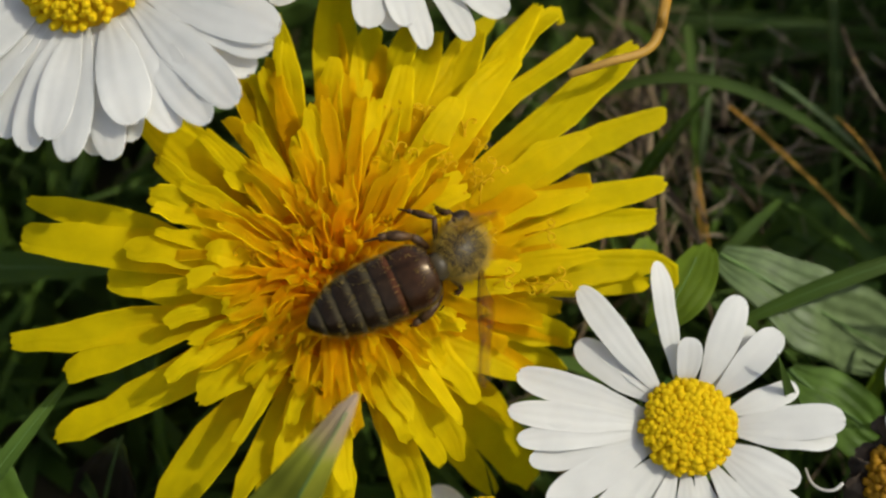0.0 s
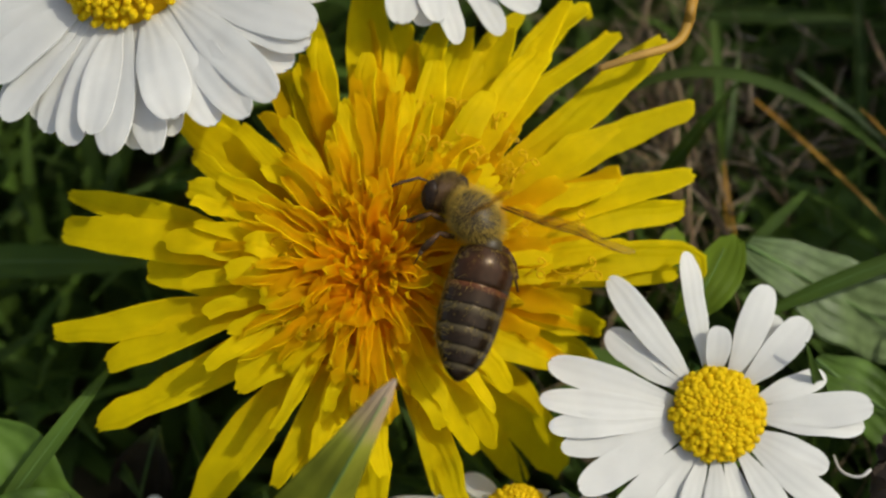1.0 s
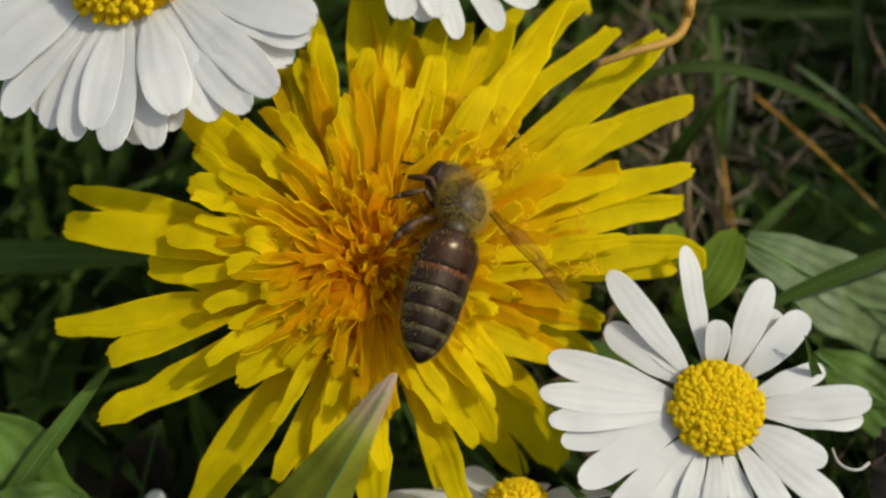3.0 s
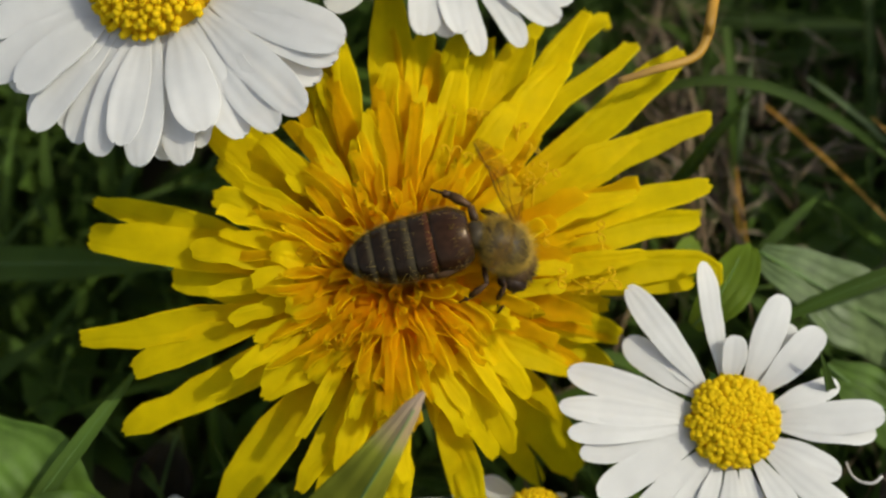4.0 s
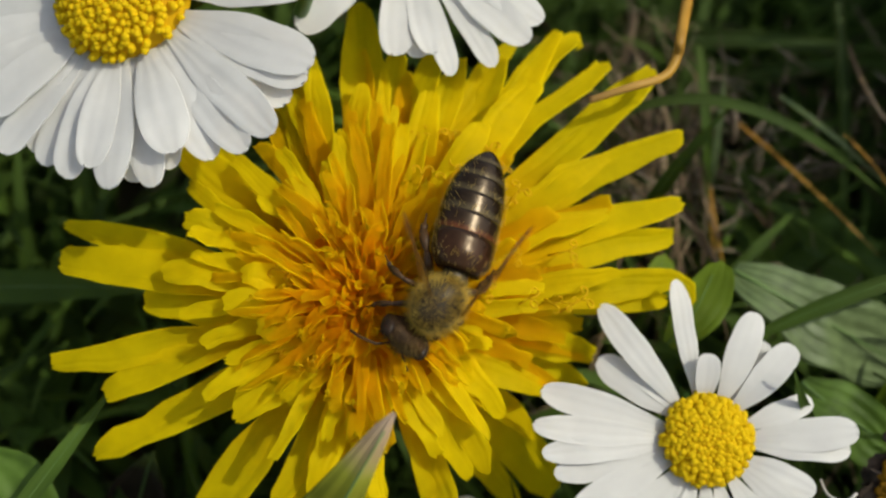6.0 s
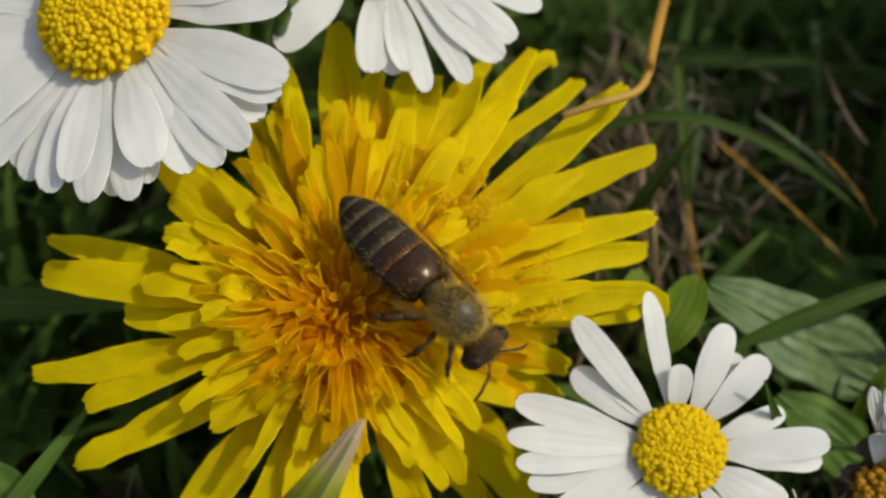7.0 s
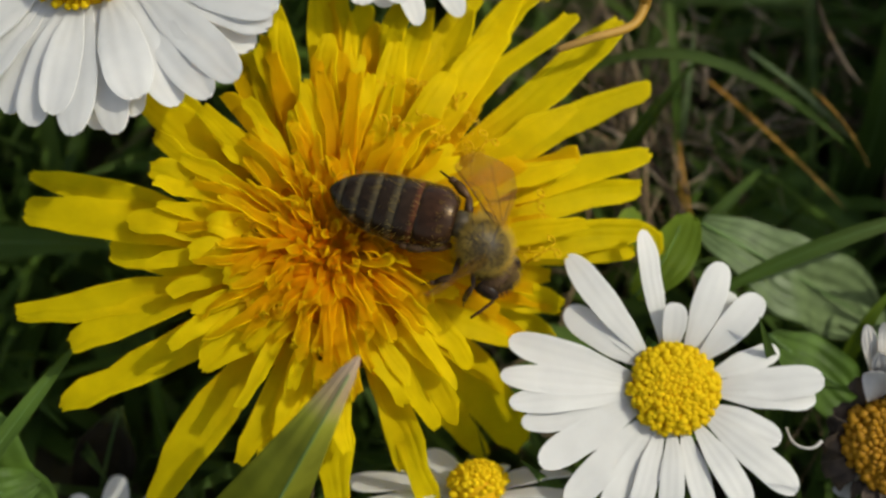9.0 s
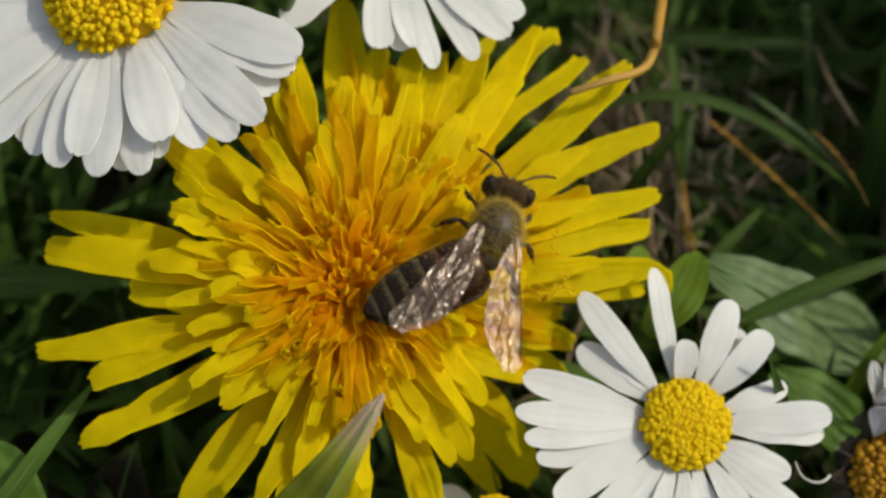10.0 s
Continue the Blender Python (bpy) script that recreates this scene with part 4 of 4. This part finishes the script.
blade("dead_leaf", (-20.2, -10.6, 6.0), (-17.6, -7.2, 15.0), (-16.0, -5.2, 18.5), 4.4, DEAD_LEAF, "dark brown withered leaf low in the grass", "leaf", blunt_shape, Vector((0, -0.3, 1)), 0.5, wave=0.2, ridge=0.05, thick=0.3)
stalk("green_stem", [(-6.4, 21.3, 31.5), (-4.0, 14.8, 42.8), (-2.0, 16.1, 47.2), (-0.3, 20.2, 49.7)], 0.52, 0.45, STEM, "bare green flower stem between two daisies")
blade("grass_blade", (17.5, -15.5, 12.0), (15.6, -14.6, 23.0), (11.7, -12.2, 25.0), 1.5, GRASS, "dark green grass blade below the daisy petals")
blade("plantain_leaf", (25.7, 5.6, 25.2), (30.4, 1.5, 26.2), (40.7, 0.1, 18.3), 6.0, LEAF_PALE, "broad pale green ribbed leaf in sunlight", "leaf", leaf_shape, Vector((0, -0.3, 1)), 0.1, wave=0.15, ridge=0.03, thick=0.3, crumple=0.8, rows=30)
blade("broad_leaf", (-19.5, -14.0, 18.0), (-24.1, -11.3, 24.5), (-29.7, -6.1, 26.0), 6.0, LEAF, "broad green leaf lit by a patch of sun", "leaf", leaf_shape, Vector((0, -0.3, 1)), 0.15, wave=0.15, ridge=0.01, thick=0.3, crumple=0.9, rows=24)
blade("broad_leaf", (-26.0, -15.6, 22.6), (-22.1, -13.9, 25.0), (-19.6, -12.2, 22.5), 3.4, LEAF, "small green leaf low in the lawn", "leaf", leaf_shape, Vector((0, -0.3, 1)), 0.15, wave=0.15, ridge=0.01, thick=0.3, crumple=0.9, rows=24)
blade("broad_leaf", (29.8, 19.5, 14.0), (33.2, 13.3, 15.5), (42.2, 10.2, 15.0), 7.5, LEAF, "dark green leaf in deep shade", "leaf", leaf_shape, Vector((0, -0.3, 1)), 0.15, wave=0.15, ridge=0.01, thick=0.3, crumple=0.9, rows=24)
blade("broad_leaf", (30.2, -1.7, 21.9), (32.3, -4.6, 22.4), (37.0, -5.7, 19.3), 4.6, LEAF, "green leaf below the daisy", "leaf", leaf_shape, Vector((0, -0.3, 1)), 0.15, wave=0.15, ridge=0.01, thick=0.3, crumple=0.9, rows=24)
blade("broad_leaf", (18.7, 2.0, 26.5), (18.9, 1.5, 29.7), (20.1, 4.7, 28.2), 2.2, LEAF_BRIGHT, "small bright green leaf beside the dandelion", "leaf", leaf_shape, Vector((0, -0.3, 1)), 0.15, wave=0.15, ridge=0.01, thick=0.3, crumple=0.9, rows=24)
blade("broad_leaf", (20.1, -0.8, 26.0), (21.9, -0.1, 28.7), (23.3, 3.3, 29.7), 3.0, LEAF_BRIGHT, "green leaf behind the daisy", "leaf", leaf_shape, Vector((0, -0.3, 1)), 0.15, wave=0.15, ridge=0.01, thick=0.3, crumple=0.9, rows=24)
withered = build_daisy(Matrix.Translation((0.03610, -0.01120, 0.02466)) @ pose(0, 0, 0, 24, -14, 0),
                       [(97, 7.4, 0.9, 3.6), (92, 5.6, 1.3, 3.2), (88, 7.4, 0.9, 3.6), (84, 4.8, 2.8, 3.4), (72, 7.2, 2.4, 3.5), (62, 5.6, 2.8, 3.0), (48, 6.6, 2.4, 2.6), (96, 4.4, 2.2, 3.0), (30, 6.5, 1.7, 2.0), (-110, 5.2, 1.5, -1.5), (-140, 4.8, 1.3, -1.5)], 3.0,
                       "withered daisy with a golden brown disc and few shrivelled petals", (0.036, -0.006, -0.004), 1.9, WILT_PETAL, OLD_DISC, 190, 0.25, crinkle=0.45, bract_mat=WILT_DARK)
# its dead brown petals, dried up round the disc
for i in range(15):
    a = radians(100 + 12.5 * i + rng.uniform(-5, 5))
    out = Vector((math.cos(a), math.sin(a), 0))
    far = rng.uniform(3.6, 4.9)
    bm = bmesh.new()
    strap(bm, bezier(out * 2.5 * MM + Vector((0, 0, -0.6 * MM)), out * (far * 0.8) * MM + Vector((0, 0, rng.uniform(0.3, 1.2) * MM)), out * far * MM + Vector((0, 0, rng.uniform(-1.2, 1.0) * MM)), 10),
          Vector((0, 0, 1)), rng.uniform(0.9, 1.6) * MM, petal_shape, 0.4, 0.12 * MM, 4, 0, 0, rng.uniform(-1.2, 1.2), 0.4, 0.05, rng.uniform(0, 6), 0.0, 0.4 * MM, 700)
    part("petal", bm, WILT_DARK, withered, "dead brown shrivelled petal")


def scatter(name, count, mat, label, category, place, shape, cols, rows):
    bm = bmesh.new()
    for i in range(count):
        p0, p1, p2, w, up = place(i)
        strap(bm, bezier(p0, p1, p2, rows), up, w, shape, 0.3, 0.12 * MM, cols, 0, 0, rng.uniform(-0.8, 0.8))
    return tagged(part(name, bm, mat), label, category, kind="stuff")


def near_head(x, y):
    return math.hypot(x, y + 1) < 21 or math.hypot(x - 22, y + 8) < 9 or math.hypot(x + 15, y - 12) < 9


def grass_place(i):
    while True:
        r = 150 * math.sqrt(rng.random()) if i % 3 else 62 * math.sqrt(rng.random())
        a = rng.uniform(0, 6.283)
        x, y = r * math.cos(a), r * math.sin(a)
        if (y > -34 or r > 80) and math.hypot(x + 27, y + 15) > 13:
            break
    h = rng.uniform(7, 17) if near_head(x, y) else rng.uniform(10, 23)
    lean = rng.uniform(4, 22)
    b = rng.uniform(0, 6.283)
    d = Vector((math.cos(b), math.sin(b), 0))
    p0 = Vector((x, y, -1))
    p2 = p0 + d * lean + Vector((0, 0, h))
    p1 = p0 + d * lean * 0.3 + Vector((0, 0, h * 0.9))
    return p0 * MM, p1 * MM, p2 * MM, rng.uniform(0.8, 2.3) * MM, Vector((0, -0.3, 1)) + d * 0.3


# grass out of view, added to block the sun; heights set where its shadow falls
def shade_grass_place(i):
    x, y = (rng.uniform(53, 82), rng.uniform(-38, 45)) if i % 3 else (rng.uniform(82, 120), rng.uniform(-60, 70))
    if y < -5:
        x -= 3.5
    h, lean, b = rng.uniform(31, 47) if y < 11 else rng.uniform(42, 60), rng.uniform(2, 9), rng.uniform(0, 6.283)
    d = Vector((math.cos(b), math.sin(b), 0))
    p0 = Vector((x, y, -1))
    return p0 * MM, (p0 + d * lean * 0.3 + Vector((0, 0, h * 0.8))) * MM, (p0 + d * lean + Vector((0, 0, h))) * MM, rng.uniform(1.8, 3.4) * MM, Vector((0, -0.3, 1)) + d * 0.3


def straw_place(i):
    if i % 4:
        x, y = rng.gauss(30, 14), rng.gauss(24, 14)
    else:
        r = 120 * math.sqrt(rng.random())
        a = rng.uniform(0, 6.283)
        x, y = r * math.cos(a), r * math.sin(a)
    z = rng.uniform(1, 16)
    b = rng.uniform(0, 6.283)
    ln = rng.uniform(5, 17)
    d = Vector((math.cos(b), math.sin(b), rng.uniform(-0.3, 0.3))) * ln
    p0 = Vector((x, y, z))
    p2 = p0 + d
    p2.z = max(p2.z, 0.5)
    return p0 * MM, ((p0 + p2) / 2 + Vector((rng.uniform(-2, 2), rng.uniform(-2, 2), rng.uniform(0, 2)))) * MM, p2 * MM, rng.uniform(0.08, 0.30) * MM, Vector((0, 0, 1))


def clump_place(i):
    x, y = CLUMP.x + rng.gauss(1.0, 3.2), CLUMP.y + rng.gauss(1.0, 6.0)
    p0 = Vector((x, y, CLUMP.z + rng.uniform(-5, 2)))
    b = rng.gauss(1.75, 0.5)
    d = Vector((math.cos(b), math.sin(b), rng.uniform(-0.2, 0.5))) * rng.uniform(4, 11)
    p2 = p0 + d
    return p0 * MM, ((p0 + p2) / 2 + Vector((rng.uniform(-1, 1), rng.uniform(-1, 1), rng.uniform(0, 1.5)))) * MM, p2 * MM, rng.uniform(0.08, 0.26) * MM, Vector((0, -0.4, 1))


def leaf_place(i):
    r = rng.uniform(18, 110)
    a = rng.uniform(0, 6.283) if i % 2 else rng.uniform(2.4, 4.2)
    x, y = r * math.cos(a), r * math.sin(a)
    if math.hypot(x + 27, y + 15) < 22:
        x -= 45
    b = rng.uniform(0, 6.283)
    d = Vector((math.cos(b), math.sin(b), 0)) * rng.uniform(8, 18)
    p0 = Vector((x, y, rng.uniform(0, 3)))
    p2 = p0 + d + Vector((0, 0, rng.uniform(1, 9)))
    return p0 * MM, ((p0 + p2) / 2 + Vector((0, 0, rng.uniform(2, 5)))) * MM, p2 * MM, rng.uniform(4, 8) * MM, Vector((0, 0, 1))


def lawn_place(i):
    r, a, b = 150 + 2400 * rng.random() ** 1.8, rng.uniform(0, 6.283), rng.uniform(0, 6.283)
    p0 = Vector((r * math.cos(a), r * math.sin(a), -2))
    d = Vector((math.cos(b), math.sin(b), 0)) * rng.uniform(6, 25)
    h = Vector((0, 0, rng.uniform(14, 34)))
    return p0 * MM, (p0 + d * 0.3 + h * 0.9) * MM, (p0 + d + h) * MM, rng.uniform(2, 4.5) * (1 + r / 700) * MM, Vector((0, -0.3, 1))


def trail_place(i):
    x, y = rng.gauss(38, 16), rng.gauss(26, 13)
    h, lean, b = rng.uniform(4, 15), rng.uniform(16, 34), rng.uniform(0, 6.283)
    d = Vector((math.cos(b), math.sin(b), 0))
    p0 = Vector((x, y, -1))
    return p0 * MM, (p0 + d * lean * 0.4 + Vector((0, 0, h * 1.6))) * MM, (p0 + d * lean + Vector((0, 0, h * 0.6))) * MM, rng.uniform(0.8, 1.9) * MM, Vector((0, -0.3, 1))


def litter_place(i):
    p0 = Vector((rng.gauss(29, 6.5), rng.gauss(22, 7.0), rng.uniform(13, 23)))
    b, ln = rng.uniform(0, 6.283), rng.uniform(1.5, 6)
    p2 = p0 + Vector((math.cos(b), math.sin(b), rng.uniform(-0.4, 0.6))) * ln
    bow = Vector((rng.uniform(-1, 1), rng.uniform(-1, 1), rng.uniform(-0.5, 1)))
    return p0 * MM, ((p0 + p2) / 2 + bow) * MM, p2 * MM, rng.uniform(0.06, 0.2) * MM, Vector((rng.uniform(-1, 1), -0.4, 1))


scatter("lawn", 13000, GRASS, "green lawn grass round about", "grass", lawn_place, blade_shape, 2, 4)
scatter("grass", 4200, GRASS, "short green lawn grass", "grass", grass_place, blade_shape, 2, 5)
scatter("trailing_grass", 240, GRASS, "long trailing grass blades over dry litter", "grass", trail_place, blade_shape, 2, 8)
# the tall blades stand unseen on the right, only to cast shade
scatter("tall_grass", 2350, GRASS, "unseen tall grass added on the right to shade the background", "grass", shade_grass_place, blade_shape, 2, 6)
scatter("dry_grass", 560, STRAW, "dry brown grass litter on the soil", "litter", straw_place, blade_shape, 2, 4)
CLUMP = Vector((22.3, 13.9, 21.0))
scatter("dead_grass", 90, STRAW, "tuft of dead brown grass beside the dandelion", "litter", clump_place, blade_shape, 2, 5)
scatter("pale_litter", 80, PALE_STRAW, "short pale straw bits caught in the grass", "litter", litter_place, blade_shape, 2, 4)
scatter("low_leaves", 150, LEAF, "small dark green leaves low in the lawn", "leaves", leaf_place, leaf_shape, 4, 7)


# ---- what moves ----
# seconds, place on the head (mm), pitch, heading, abdomen's turn, spread, raise and roll of the right and of the left wing, the body's roll towards its right side, the head's bend
BEE = [
    (0.0, 6.1, -0.2, 6.6, 36, 46, -25, 37, 4, 84, 9, 47, 62, 35, 65),
    (0.5, 7.5, 0.5, 6.3, 28, 105, -56, 24, 4, 84, -12, 50, 24, 48, 54),
    (1.0, 7.2, 0.5, 6.4, 9, 122, -46, 34, 4, 84, -9, 67, 10, 41, 25),
    (1.5, 6.9, 0.5, 6.4, 9, 131, -48, 34, 4, 84, -17, 68, 10, 36, 25),
    (2.0, 8.3, 0.5, 6.0, 8, 132, -42, 34, 4, 84, -19, 70, 10, 36, 22),
    (2.5, 6.2, 1.1, 6.7, 18, 116, -36, 34, 4, 84, -7, 57, 10, 42, 40),
    (2.7, 5.6, 0.8, 6.7, 26, 99, -19, 34, 4, 84, 1, 53, 10, 47, 47),
    (3.8, 4.5, 2.3, 6.8, 33, 70, -2, 38, 4, 80, 3, 53, 74, 45, 59),
    (3.9, 3.9, 2.3, 6.9, 15, -2, 25, 26, 66, 74, -27, 61, 58, -2, 27),
    (4.0, 4.9, 1.9, 6.8, 36, -19, 38, 21, 48, 24, -14, 33, 82, -15, 65),
    (4.2, 6.3, 1.6, 6.5, 38, -35, 45, 22, 48, 10, -12, 24, 94, -26, 65),
    (4.4, 5.1, 1.6, 6.8, 14, -47, 52, 24, 67, 90, -18, 38, 106, -34, 25),
    (4.5, 6.1, 2.6, 6.5, 12, -77, 51, 25, 65, 74, 2, 31, 112, -45, 22),
    (4.6, 6.9, 3.0, 6.3, 0, -97, 60, 68, 75, 108, 14, 50, 110, -46, 35),
    (4.8, 7.6, 0.9, 6.2, 21, -103, 60, 26, 55, 96, -1, 33, 106, -45, 38),
    (5.0, 6.1, 1.2, 6.6, 12, -111, 51, 33, 63, 98, -9, 45, 100, -43, 35),
    (5.2, 6.5, 0.5, 6.5, 14, -120, 55, 36, 59, 92, -9, 39, 102, -40, 35),
    (5.5, 6.4, 0.4, 6.6, 14, -131, 43, 39, 62, 86, -6, 35, 104, -35, 35),
    (5.7, 5.9, 0.5, 6.7, 12, -132, 32, 40, 64, 86, -11, 37, 106, -34, 35),
    (6.8, 5.2, 0.4, 6.8, 0, -80, 10, 95, 77, 114, 18, 69, 90, -24, 0),
    (7.0, 5.7, 0.3, 6.7, 10, -45, -3, 49, 66, 126, 8, 56, 84, -17, 18),
    (7.2, 7.6, 0.1, 6.3, 8, 7, -20, 23, 64, 156, -42, 71, 60, 3, 14),
    (7.5, 8.1, 0.6, 6.1, 36, -12, -3, 19, 45, 160, -18, 47, 36, -5, 65),
    (8.0, 8.6, -0.2, 6.0, 40, 12, -19, 11, 35, 170, -16, 47, 10, 5, 65),
    (8.5, 8.0, 0.3, 6.1, 40, 11, -16, 13, 37, 170, -10, 39, 34, 5, 65),
    (8.8, 7.2, -0.4, 6.4, 32, -16, -4, 34, 28, 86, -10, 27, 34, -7, 58),
    (9.0, 7.7, 0.7, 6.2, 29, -43, 30, 56, 49, 74, 1, 40, 150, -16, 52),
    (9.2, 8.7, -0.2, 5.9, 38, -60, 36, 41, 54, 56, 3, 38, 136, -21, 65),
    (9.5, 7.4, -0.4, 6.3, 15, 21, -6, 32, 4, 36, 6, 4, 14, 4, 8),
    (9.8, 8.4, -1.0, 6.1, 4, 43, -30, 28, 4, 36, -10, 4, 14, 7, 2),
    (10.0, 8.2, 0.8, 6.3, 0, 71, -47, 13, 4, 34, -20, 4, 14, 9, 0),
]


def motions():
    body, rear, face, right, left = [], [], [], [], []
    neck = Matrix.Translation(Vector((3.4, 0, -0.3)) * MM)
    for t, x, y, z, pitch, heading, turn, r_spread, r_raise, r_roll, l_spread, l_raise, l_roll, lean, bend in BEE:
        level = pose(0, 0, 0, -lean, 0, 0)
        body.append((t, DAN @ pose(x * MM, y * MM, z * MM, lean, pitch, heading)))
        rear.append((t, level @ pose(0, 0, 0, lean, -0.9 * pitch, turn)))
        face.append((t, Matrix.Translation((0.15 * MM, 0, 0)) @ neck @ pose(0, 0, 0, 0, bend, 0) @ neck.inverted()))
        right.append((t, Matrix.Translation(Vector((1.7, -1.15, 1.35)) * MM) @ level @ pose(0, 0, 0, r_roll, r_raise, r_spread)))
        left.append((t, Matrix.Translation(Vector((1.7, 1.15, 1.35)) * MM) @ level @ pose(0, 0, 0, -l_roll, l_raise, l_spread)))
    walk(bee, body)
    walk(abdomen, rear)
    walk(bee_head, face)
    walk(wing_right, right)
    walk(wing_left, left)


motions()
